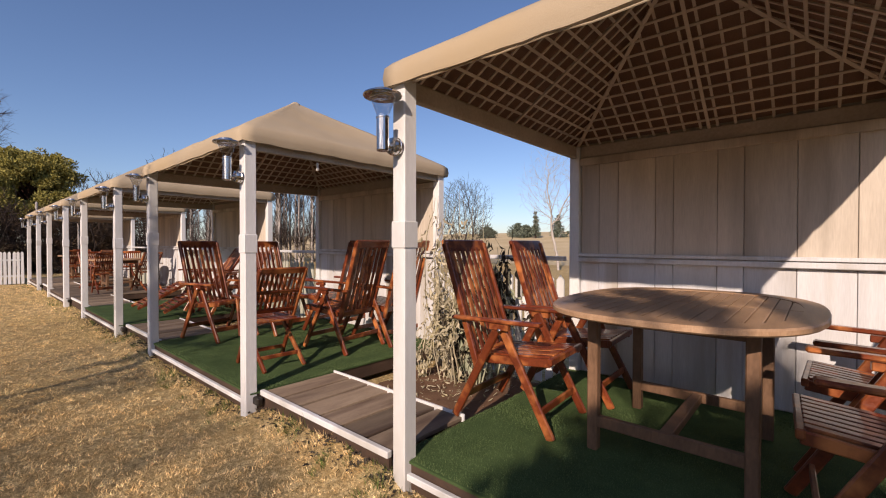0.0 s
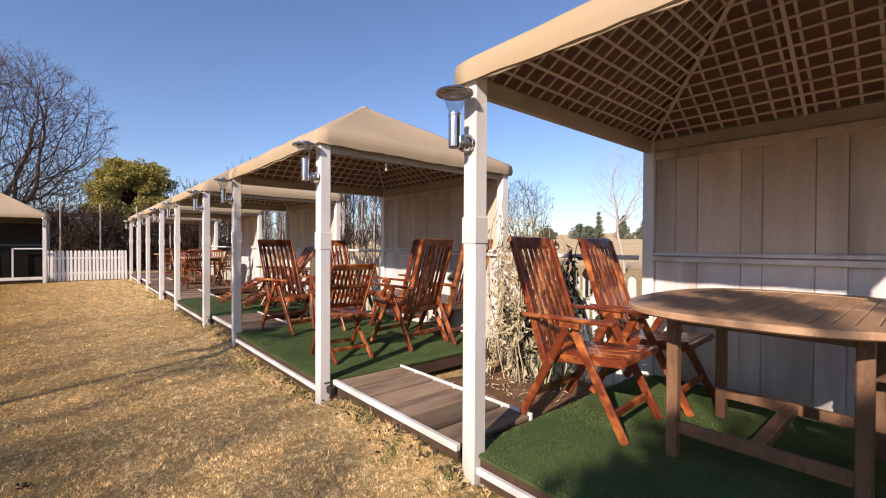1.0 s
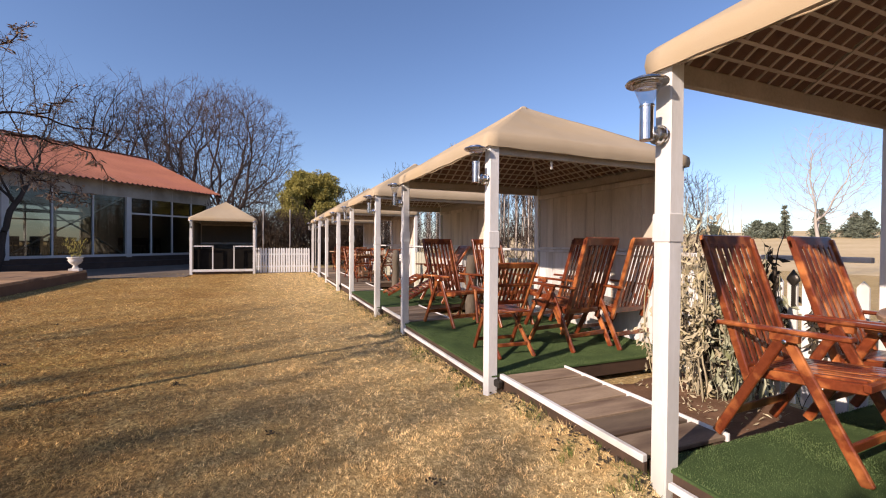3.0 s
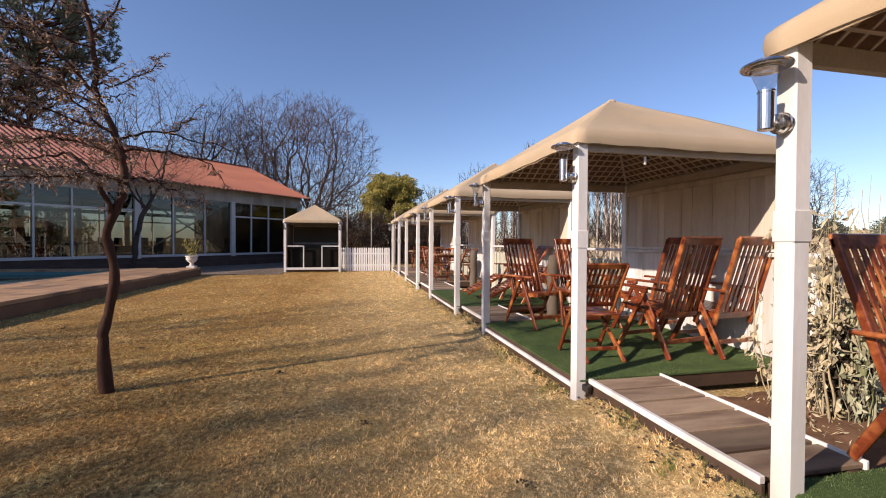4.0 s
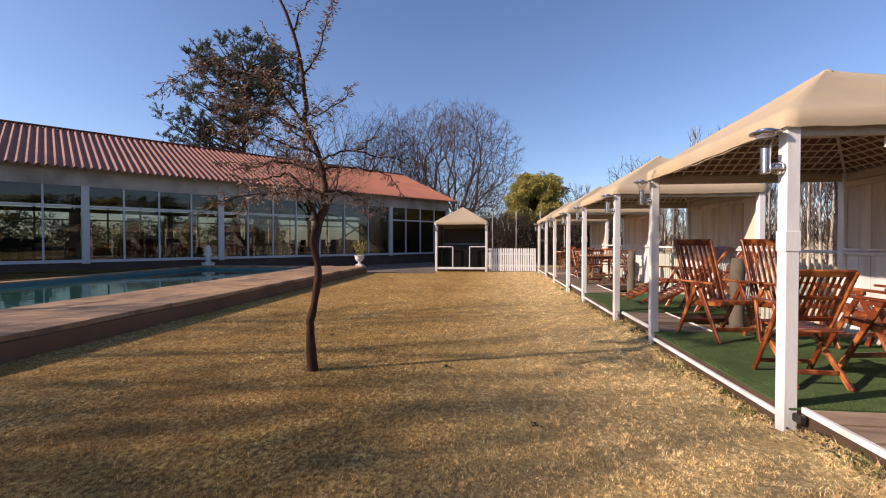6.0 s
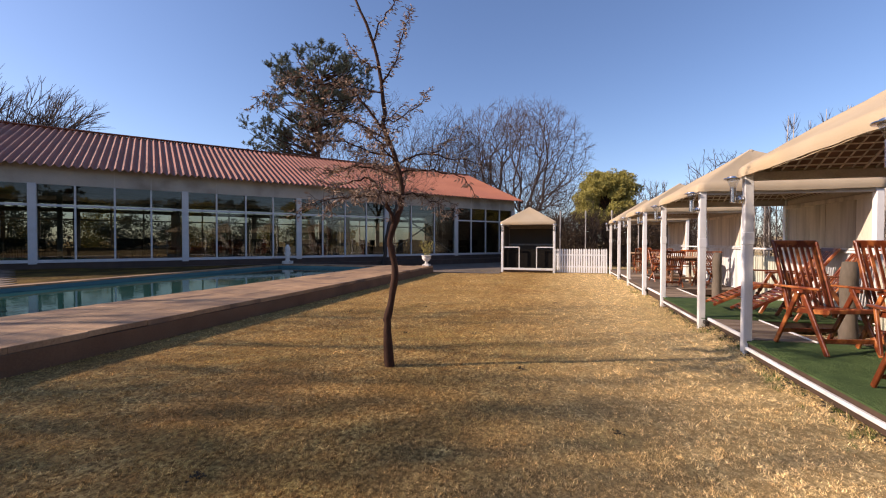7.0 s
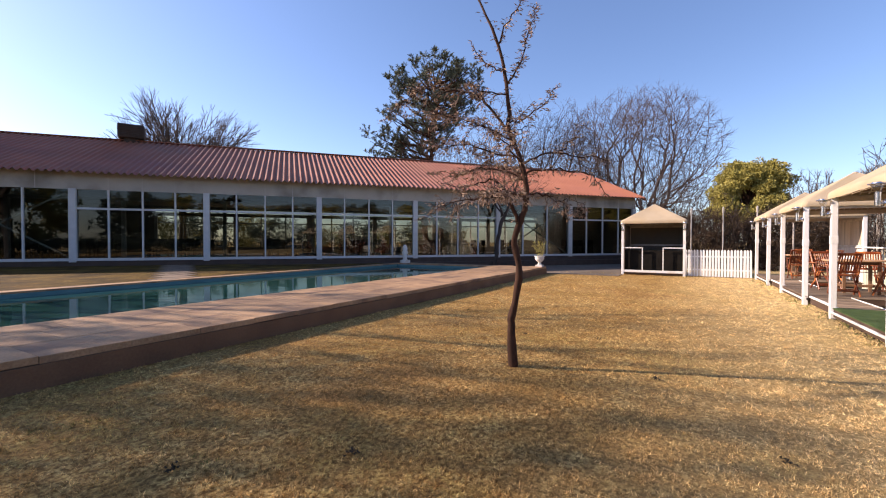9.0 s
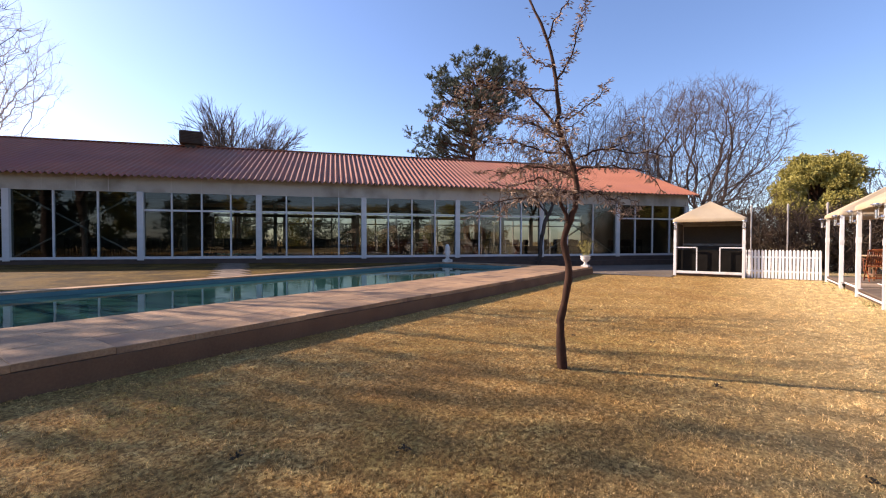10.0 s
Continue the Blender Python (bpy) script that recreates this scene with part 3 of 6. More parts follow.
lou = part("louvre", barred((-0.55, 0.625, 0.42), (0.55, 0.625, 0.42), 0.05, 0.015, (0, 1, -0.6)), M_BARKGREY, casing)
for k in range(1, 7):
    again(lou, "louvre", Matrix.Translation((0, 0, 0.09 * k)), casing)

# tables and chairs inside the hall
dt = thing("dining_table", HALL @ pose(3, -2, 0.62), "dark dining table inside the glazed hall", "table", "tables in the hall")
part("tabletop", boxed(-0.75, 0.75, -0.4, 0.4, 0.70, 0.75, 0.01), M_DARKWOOD, dt)
lg = part("leg", boxed(-0.03, 0.03, -0.03, 0.03, 0, 0.70), M_DARKWOOD, dt)
lg.location = (-0.66, -0.32, 0)
for lx, ly in ((0.66, -0.32), (-0.66, 0.32), (0.66, 0.32)):
    again(lg, "leg", Matrix.Translation((lx, ly, 0)), dt)
dc = thing("dining_chair", HALL @ pose(3, -2.7, 0.62), "dark dining chair at a table in the hall", "chair", "chairs in the hall")
part("seat", boxed(-0.2, 0.2, -0.2, 0.2, 0.42, 0.46, 0.01), M_DARKWOOD, dc)
part("backrest", boxed(-0.19, 0.19, -0.2, -0.17, 0.55, 0.95, 0.01), M_DARKWOOD, dc)
lg = part("leg", boxed(-0.018, 0.018, -0.018, 0.018, 0, 0.95), M_DARKWOOD, dc)
lg.location = (-0.18, -0.185, 0)
again(lg, "leg", Matrix.Translation((0.18, -0.185, 0)), dc)
for lx in (-0.18, 0.18):
    part("leg", boxed(lx - 0.018, lx + 0.018, 0.16, 0.196, 0, 0.42), M_DARKWOOD, dc)
first = True
for i in range(11):
    for row in (-2.2, -8.2):
        u = 2.4 + i * 4.6 + rng.uniform(-0.3, 0.3)
        m = HALL @ pose(u, row, 0.5, 0, 0, rng.uniform(-4, 4))
        if first:
            dt.matrix_world = m
        else:
            copy_thing(dt, m)
        for cx, cy, rz in ((-0.4, -0.65, 0), (0.4, -0.65, 0), (-0.4, 0.65, 180), (0.4, 0.65, 180)):
            mc = HALL @ pose(u + cx, row + cy, 0.5, 0, 0, rz + rng.uniform(-8, 8))
            if first:
                dc.matrix_world = mc
                first = False
            else:
                copy_thing(dc, mc)

# ---- garden shelters ----
W, D, EZ, PK = 2.42, 2.16, 2.13, 2.92


def shelter(name, m, label, group, lattice_parts, w=W, d=D, ez=EZ, pk=PK, floor=None):
    g = thing(name, m, label, "gazebo", group)
    hw, hd = w / 2, d / 2
    po = part("post", boxed(-0.045, 0.045, -0.045, 0.045, -0.02, ez, 0.006), M_WHITE, g, "white painted timber post")
    po.location = (-hw, -hd, 0)
    again(po, "post", Matrix.Translation((hw, -hd, 0)), g)
    again(po, "post", Matrix.Translation((-hw, hd, 0)), g)
    again(po, "post", Matrix.Translation((hw, hd, 0)), g)
    # splice collars on the front posts
    sp = part("post_sleeve", boxed(-0.05, 0.05, -0.05, 0.05, 1.30, 1.44, 0.004), M_WHITE, g)
    sp.location = (-hw, -hd, 0)
    again(sp, "post_sleeve", Matrix.Translation((hw, -hd, -0.05)), g)
    # platform
    part("platform", boxed(-hw - 0.04, hw + 0.04, -hd + 0.05, hd - 0.05, 0.06, 0.175), M_FASCIA, g, "dark timber platform")
    bm = bmesh.new()
    bmesh.ops.create_grid(bm, x_segments=40, y_segments=36, size=0.5)
    for v in bm.verts:
        x, y = v.co.x * (w + 0.10), v.co.y * (d + 0.02)
        edge = max(abs(v.co.x), abs(v.co.y)) > 0.49
        v.co = Vector((x, y, 0.197 + 0.006 * noise.noise((x * 3, y * 3, 1)) - (0.006 if edge else 0)))
    ret = bmesh.ops.extrude_face_region(bm, geom=list(bm.faces))
    for v in ret["geom"]:
        if isinstance(v, bmesh.types.BMVert):
            v.co.z = 0.177
    if floor:
        part("deck_floor", bm, floor, g, "worn brown board deck")
    else:
        part("turf", bm, M_TURF, g, "green artificial turf")
    part("edge_strip", boxed(-hw + 0.05, hw - 0.05, -hd - 0.035, -hd - 0.005, 0.10, 0.135, 0.004), M_WHITE, g)
    part("bearer", boxed(-hw + 0.05, hw - 0.05, -hd + 0.0, -hd + 0.045, 0.04, 0.172), M_FASCIA, g)
    # eave beams
    part("eave_beam", boxed(-hw + 0.045, hw - 0.045, hd - 0.02, hd + 0.02, ez - 0.10, ez, 0.004), M_BEAM, g)
    part("eave_batten", boxed(-hw + 0.045, hw - 0.045, -hd - 0.02, -hd + 0.02, ez - 0.022, ez + 0.01, 0.003), M_LATTICE, g)
    for x in (-hw, hw):
        part("eave_beam", boxed(x - 0.02, x + 0.02, -hd + 0.045, hd - 0.045, ez - 0.10, ez, 0.004), M_BEAM, g)
    # canopy
    n = 24
    levels = [(1.0, -0.044), (1.006, 0.0), (1.0, 0.055), (0.975, 0.085)] + [(0.975 * (1 - k / 16), None) for k in range(1, 16)] + [(0.035, None)]
    bm = bmesh.new()
    rings = []
    for s, dz in levels:
        ring = []
        for side in range(4):
            for k in range(n):
                t = -1 + 2 * k / n
                x, y = ((t, -1), (1, t), (-t, 1), (-1, -t))[side]
                z = ez + dz if dz is not None else ez + 0.085 + (pk - ez - 0.085) * (1 - s / 0.975) - 0.035 * math.sin(math.pi * (1 - s)) * (1 - t * t)
                px, py = x * s * (hw + 0.075), y * s * (hd + 0.075)
                z += 0.014 * noise.noise((px * 2.3, py * 2.3, hw)) + 0.007 * noise.noise((px * 7 + py * 3, py * 5 - px * 2, 8)) + 0.004 * noise.noise((px * 16, py * 9, 5)) + (0.006 * noise.noise((px * 9, py * 9, 3)) if dz is not None else 0)
                if dz is not None and dz < 0.01:
                    z -= 0.012 * (1 - t * t)
                ring.append(bm.verts.new((px, py, z)))
        rings.append(ring)
    for lo, hi in zip(rings, rings[1:]):
        for k in range(4 * n):
            bm.faces.new((lo[k], lo[(k + 1) % (4 * n)], hi[(k + 1) % (4 * n)], hi[k]))
    bm.faces.new(rings[-1])
    cap = bmesh.ops.create_cone(bm, cap_ends=True, segments=8, radius1=0.085, radius2=0.03, depth=0.05)
    bmesh.ops.translate(bm, vec=(0, 0, pk - 0.03), verts=cap["verts"])
    canopy = part("canopy", bm, M_CANVAS, g, "tan canvas canopy", smooth=True)
    # hem cord under the front edge
    vs, fs = [], []
    tube(vs, fs, [Vector((-hw - 0.06 + (w + 0.12) * k / 16, -hd - 0.06, ez - 0.044 - 0.02 * math.sin(math.pi * k / 16) + 0.006 * math.sin(k * 2.1))) for k in range(17)], [0.004] * 17, 5)
    raw("hem_cord", vs, fs, M_CANVAS, canopy)
    # lining under the canvas
    bm = bmesh.new()
    ax, ay, az, ex = hw + 0.03, hd + 0.03, ez + 0.03, pk - 0.06
    top = bm.verts.new((0, 0, ex))
    cs = [bm.verts.new(c) for c in ((-ax, -ay, az), (ax, -ay, az), (ax, ay, az), (-ax, ay, az))]
    for k in range(4):
        bm.faces.new((cs[k], cs[(k + 1) % 4], top))
    part("lining", bm, M_LINING, canopy, "dark brown canvas underside")
    # lattice below the lining: slats on each slope, hip ribs
    bm = bmesh.new() if not lattice_parts else None
    apex = Vector((0, 0, pk - 0.10))

    def slat(p, q, wide=0.017, name="lattice_slat", off=0.0):
        p, q = Vector(p), Vector(q)
        p.z -= off
        q.z -= off
        if (q - p).length < 0.06:
            return
        if lattice_parts:
            part(name, barred(p, q, wide, 0.007, nrm.cross(q - p)), M_LATTICE, g)
        else:
            bar(bm, p, q, wide, 0.007, nrm.cross(q - p))
    cz = ez + 0.0
    corners = [Vector((-hw, -hd, cz)), Vector((hw, -hd, cz)), Vector((hw, hd, cz)), Vector((-hw, hd, cz))]
    for k in range(4):
        a, b = corners[k], corners[(k + 1) % 4]
        nrm = (b - a).cross(apex - a).normalized()
        mid = (a + b) / 2
        cnt = int((b - a).length / 0.105)
        for i in range(1, cnt):
            f = i / cnt
            low = a.lerp(b, f)
            r = 1 - abs(2 * f - 1)
            slat(low, low + (apex - mid) * r)
        rows = 13
        for j in range(1, rows):
            f = j / rows
            slat(a.lerp(apex, f), b.lerp(apex, f), off=0.010)
        slat(mid, mid.lerp(apex, 0.97), 0.022, "rafter", 0.016)
        nrm = Vector((0, 0, 1))
        slat(a, apex, 0.028, "hip_rib", 0.012)
    if bm:
        part("lattice", bm, M_LATTICE, g, "timber lattice under the canopy")
    # back wall of upright boards with a rail
    wr = random.Random(3)
    x = -hw + 0.05
    while x < hw - 0.06:
        bw = min(wr.choice((0.13, 0.16, 0.26, 0.29)), hw - 0.05 - x)
        off = wr.uniform(0, 0.008)
        part("wall_board", boxed(x + 0.0015, x + bw - 0.0015, hd - 0.012 + off, hd + 0.010 + off, 0.20, 1.19, 0.003), M_WALL, g)
        part("wall_board", boxed(x + 0.0015, x + bw - 0.0015, hd - 0.012 + off, hd + 0.010 + off, 1.194, ez - 0.10, 0.003), M_WALLUP, g)
        x += bw
    part("wall_rail", boxed(-hw + 0.045, hw - 0.045, hd - 0.055, hd - 0.013, 1.165, 1.205, 0.005), M_WALL, g)
    part("wall_rail", boxed(-hw + 0.045, hw - 0.045, hd - 0.045, hd - 0.013, 1.212, 1.24, 0.004), M_WALL, g)
    part("wall_rail", boxed(-hw + 0.045, hw - 0.045, hd - 0.045, hd - 0.013, ez - 0.17, ez - 0.105, 0.004), M_WALLUP, g)
    part("wall_backing", boxed(-hw + 0.05, hw - 0.05, hd + 0.021, hd + 0.03, 0.10, ez - 0.10), M_WALL, g)
    return g


CENTRES = ((-0.715, 2.42), (-4.565, 2.34), (-8.58, 2.34), (-12.95, 2.34), (-17.5, 2.34))
ROW = "shelters along the lawn"
LAB = "white post shelter with tan canopy, lattice ceiling and board back"
W1, D1 = 2.05, 2.12
shelter("garden_shelter", pose(*CENTRES[0], 0), LAB, ROW, True, W1, D1, 2.18, 2.97)
g2 = shelter("garden_shelter", pose(*CENTRES[1], 0), LAB, ROW, True)
copy_thing(g2, pose(*CENTRES[2], 0))
g4 = shelter("garden_shelter", pose(*CENTRES[3], 0), "white post shelter with tan canopy, board back and bare deck", ROW, False, floor=M_PLANK)
copy_thing(g4, pose(*CENTRES[4], 0))
hut = shelter("small_shelter", pose(-19.9, -2.08, 0, 0, 0, 90), "small white shelter with tan canopy, dark inside, facing the lawn", ROW, False, 2.2, 2.1)
for s in (-1, 1):
    part("rail_upright", boxed(s * 0.37 - 0.02, s * 0.37 + 0.02, -1.07, -1.03, 0.2, 1.12), M_WHITE, hut)
    part("front_rail", boxed(min(s * 0.37, s * 1.06), max(s * 0.37, s * 1.06), -1.07, -1.03, 1.08, 1.12), M_WHITE, hut)
part("edge_strip", boxed(-1.05, 1.05, -1.098, -1.072, 0.12, 0.205), M_WHITE, hut)
# near-black sheet put in for the dark lower inside of the shelter
part("front_panel", boxed(-1.05, 1.05, -0.9, -0.88, 0.2, 1.0), M_BLACKOUT, hut, "near-black sheet for the dark lower inside")
part("side_curtain", boxed(-1.02, 1.02, 1.02, 1.05, 0.2, 2.03), M_CURTAIN, hut, "dim grey-brown canvas curtain")
part("side_curtain", boxed(-1.07, -1.04, -0.95, 1.0, 0.2, 2.03), M_CURTAIN, hut)
part("side_curtain", boxed(1.04, 1.07, -0.95, 1.0, 0.2, 2.03), M_CURTAIN, hut)

# lamps on the front posts
lamp = thing("post_lamp", pose(0, 0, 0), "steel post lamp with a flared glass and round cap", "lamp", "lamps on the shelter posts")
def at(bm, m):
    bmesh.ops.transform(bm, matrix=m, verts=bm.verts)
    return bm


LP = Matrix.Translation((0, -0.105, 0.015))
part("boss", at(turned([(0.046, 0), (0.048, 0.012), (0.044, 0.016), (0.044, 0.030), (0.046, 0.032), (0.040, 0.046), (0.022, 0.050)], 20), pose(0, -0.006, 1.82, 90, 0, 0)), M_STEEL, lamp, smooth=False)
vs, fs = [], []
tube(vs, fs, [Vector((0, -0.05, 1.82)), Vector((0, -0.075, 1.815)), Vector((0, -0.10, 1.815))], [0.014] * 3, 8)
raw("arm", vs, fs, M_STEEL, lamp, smooth=True)
part("tube", at(turned([(0.027, 1.77), (0.031, 1.775), (0.031, 1.93), (0.034, 1.932), (0.034, 1.94), (0.028, 1.942)], 20), LP), M_STEEL, lamp)
part("glass_flare", at(turned([(0.028, 1.942), (0.036, 1.965), (0.048, 1.995), (0.062, 2.03)], 20), LP), M_LAMPGLASS, lamp, "clear flared glass", smooth=True).visible_shadow = False
part("collar", at(turned([(0.064, 2.028), (0.066, 2.030), (0.066, 2.036), (0.064, 2.038)], 20), LP), M_STEEL, lamp)
part("cap", at(turned([(0.055, 2.036), (0.094, 2.038), (0.098, 2.044), (0.094, 2.052), (0.062, 2.056), (0.058, 2.068), (0.05, 2.072), (0.004, 2.074)], 28), LP), M_STEEL, lamp, "round steel cap")
firstl = True
for cx, cy in CENTRES:
    for s in (1, -1):
        ww, dd = (W1, D1) if cx > -1 else (W, D)
        m = pose(cx + s * ww / 2, cy - dd / 2 - 0.046, 0, 0, 0, 0)
        if firstl:
            lamp.matrix_world, firstl = m, False
        else:
            copy_thing(lamp, m)
for s in (-1, 1):
    copy_thing(lamp, pose(-19.9 + 1.05 + 0.046, -2.08 + s * 1.1, 0, 0, 0, 90))

# walkways between the shelters
GAPS = ((-3.31, -1.84), (-7.30, -5.82), (-11.70, -9.80), (-16.25, -14.2))
for k, (xa, xb) in enumerate(GAPS):
    wk = thing("walkway", pose(0, 0, 0), "weathered plank walkway edged in white between shelters", "walkway", "walkways between shelters")
    part("edge_beam", boxed(xa, xb, 1.325, 1.36, 0.158, 0.198, 0.004), M_WHITE, wk)
    # added dark board stands in for the shaded soil under the white edge
    part("fascia", boxed(xa, xb, 1.335, 1.36, 0.03, 0.156, 0.003), M_FASCIA, wk)
    part("edge_beam", boxed(xa, xb, 1.985, 2.003, 0.15, 0.202, 0.003), M_WHITE, wk)
    for y in (1.42, 1.92):
        part("joist", boxed(xa, xb, y - 0.03, y + 0.03, 0.0, 0.155), M_FASCIA, wk)
    nb = round((xb - xa) / 0.245)
    for i in range(nb):
        p = part("plank", boxed(-0.108, 0.108, -0.31, 0.31, 0, 0.028, 0.004), M_PLANK, wk) if i == 0 else again(p, "plank", Matrix(), wk)
        p.matrix_basis = pose(xa + (xb - xa) * (i + 0.5) / nb, 1.675, 0.158 + rng.uniform(-0.002, 0.003), rng.uniform(-0.3, 0.3), 0, rng.uniform(-0.4, 0.4))
    part("bracket", boxed(xa - 0.06, xa + 0.07, 1.27, 1.32, 0.10, 0.16, 0.01), M_BRONZE, wk)

# picket fences
def pickets(name, xa, ya, xb, yb, high, label, group, pointed=True, mat=M_WHITE, step=0.105, zr=(0.28, 0.78)):
    f = thing(name, pose(0, 0, 0), label, "fence", group)
    a, b = Vector((xa, ya, 0)), Vector((xb, yb, 0))
    L = (b - a).length
    ang = math.degrees(math.atan2(yb - ya, xb - xa))
    bm = bmesh.new()
    pts = [(-0.035, 0.03), (0.035, 0.03), (0.035, high - 0.045), (0.0, high) if pointed else (0.02, high), (-0.035, high - 0.045)]
    fr = [bm.verts.new((x, -0.009, z)) for x, z in pts]
    bk = [bm.verts.new((x, 0.009, z)) for x, z in pts]
    bm.faces.new(fr), bm.faces.new(bk[::-1])
    for k in range(5):
        bm.faces.new((fr[k], fr[(k + 1) % 5], bk[(k + 1) % 5], bk[k]))
    p = None
    cnt = int(L / step)
    for i in range(cnt + 1):
        c = a.lerp(b, i / cnt)
        m = pose(c.x, c.y, 0, rng.uniform(-0.6, 0.6), rng.uniform(-0.8, 0.8), ang)
        if p is None:
            p = part("picket", bm, mat, f)
            p.matrix_basis = m
        else:
            again(p, "picket", m, f)
    nv = Vector((-(b - a).y, (b - a).x, 0)).normalized() * 0.028
    for z in zr:
        part("fence_rail", barred(a + nv + Vector((0, 0, z)), b + nv + Vector((0, 0, z)), 0.03, 0.06, nv), mat, f)
    return f


pickets("picket_fence", -19.0, -0.93, -19.0, 1.13, 1.05, "white painted picket fence closing the lawn", "picket fences", True, M_FENCE, 0.098)
M_PALEGREEN = surface("faded_fence_paint", (0.40, 0.40, 0.30), (0.58, 0.57, 0.46), 4.0, 0.8, 0.2, 50.0, vary=0.08)
for xa, xb in GAPS:
    pickets("back_fence", xa + 0.02, 3.42, xb - 0.02, 3.42, 1.04, "low pale picket fence between shelters", "fences behind the shelters", True, M_WHITE if xa > -4 else M_PALEGREEN)
    bm = bmesh.new()
    box(bm, xa - 0.03, xb + 0.03, 3.40, 3.44, 1.17, 1.21)
    rl = link_mesh("handrail", soften(bm, 0.005), M_WALL)
    tagged(rl, "weathered grey handrail spanning two shelters", "rail", "handrails behind the shelters")


# ---- chairs and tables ----
def recliner(m, lean=0.28):
    """Folding armchair with a tall slatted back; it faces +x."""
    c = thing("recliner_chair", m, "red-brown varnished teak folding armchair with tall slatted back", "chair", "teak armchairs")
    hw = 0.285
    lean0, lean1 = Vector((-0.19, 0, 0.30)), Vector((-0.19 - lean, 0, 0.30 + math.sqrt(0.77 - lean * lean)))
    for s in (-1, 1):
        y = s * hw
        part("rear_leg", barred((-0.01, y, 0.63), (-0.34, y, 0.0), 0.026, 0.052, (0, 1, 0), 0.006), M_TEAK, c)
        part("front_leg", barred((-0.02, y - s * 0.03, 0.63), (0.32, y - s * 0.03, 0.0), 0.026, 0.052, (0, 1, 0), 0.006), M_TEAK, c)
        arm = bmesh.new()
        box(arm, -0.36, 0.27, y - 0.032, y + 0.032, 0.635, 0.66)
        for v in arm.verts:
            v.co.z += 0.02 * (v.co.x + 0.3)
            if v.co.x < -0.2:
                v.co.y = y + (v.co.y - y) * 0.7
        rest = part("armrest", soften(arm, 0.008), M_TEAK, c)
        part("arm_block", boxed(-0.07, 0.06, y - 0.02, y + 0.02, 0.60, 0.637, 0.004), M_TEAK, c)
        part("back_stile", barred(lean0 + Vector((0, s * 0.235, 0)), lean1 + Vector((0, s * 0.235, 0)), 0.030, 0.045, (0, 1, 0), 0.006), M_TEAK, c)
        part("seat_rail", barred((-0.20, s * 0.225, 0.385), (0.30, s * 0.225, 0.435), 0.026, 0.05, (0, 1, 0), 0.005), M_TEAK, c)
        part("bolt", at(turned([(0.012, 0), (0.012, 0.006), (0.006, 0.010)], 8), pose(0.0, y + s * 0.016, 0.60, -90 * s, 0, 0)), M_STEEL, rest, "steel bolt head")
    d = (lean1 - lean0)
    nrm = Vector((d.z, 0, -d.x)).normalized()
    part("top_rail", barred(lean1 + Vector((0.0, -0.25, -0.02)), lean1 + Vector((0.0, 0.25, -0.02)), 0.085, 0.030, d, 0.008), M_TEAK, c)
    part("bottom_rail", barred(lean0 + d * 0.12 + Vector((0, -0.22, 0)), lean0 + d * 0.12 + Vector((0, 0.22, 0)), 0.05, 0.024, d, 0.005), M_TEAK, c)
    for k in range(7):
        y = -0.185 + 0.37 * k / 6
        part("back_slat", barred(lean0 + d * 0.13 + nrm * 0.004 + Vector((0, y, 0)), lean0 + d * 0.96 + nrm * 0.004 + Vector((0, y, 0)), 0.036, 0.012, (0, 1, 0), 0.003), M_TEAK, c)
    for k in range(8):
        y = -0.19 + 0.38 * k / 7
        part("seat_slat", barred((-0.19, y, 0.415), (0.29, y, 0.463), 0.042, 0.014, (0, 1, 0), 0.003), M_TEAK, c)
    part("seat_front", barred((0.30, -0.245, 0.442), (0.30, 0.245, 0.447), 0.03, 0.040, (1, 0, 0), 0.006), M_TEAK, c)
    part("seat_back_rail", barred((-0.19, -0.23, 0.385), (-0.19, 0.23, 0.385), 0.03, 0.05, (1, 0, 0), 0.005), M_TEAK, c)
    part("stretcher", barred((0.245, -0.26, 0.14), (0.245, 0.26, 0.14), 0.02, 0.045, (1, 0, 0), 0.004), M_TEAK, c)
    part("stretcher", barred((-0.262, -0.285, 0.15), (-0.262, 0.285, 0.15), 0.02, 0.045, (1, 0, 0), 0.004), M_TEAK, c)
    return c


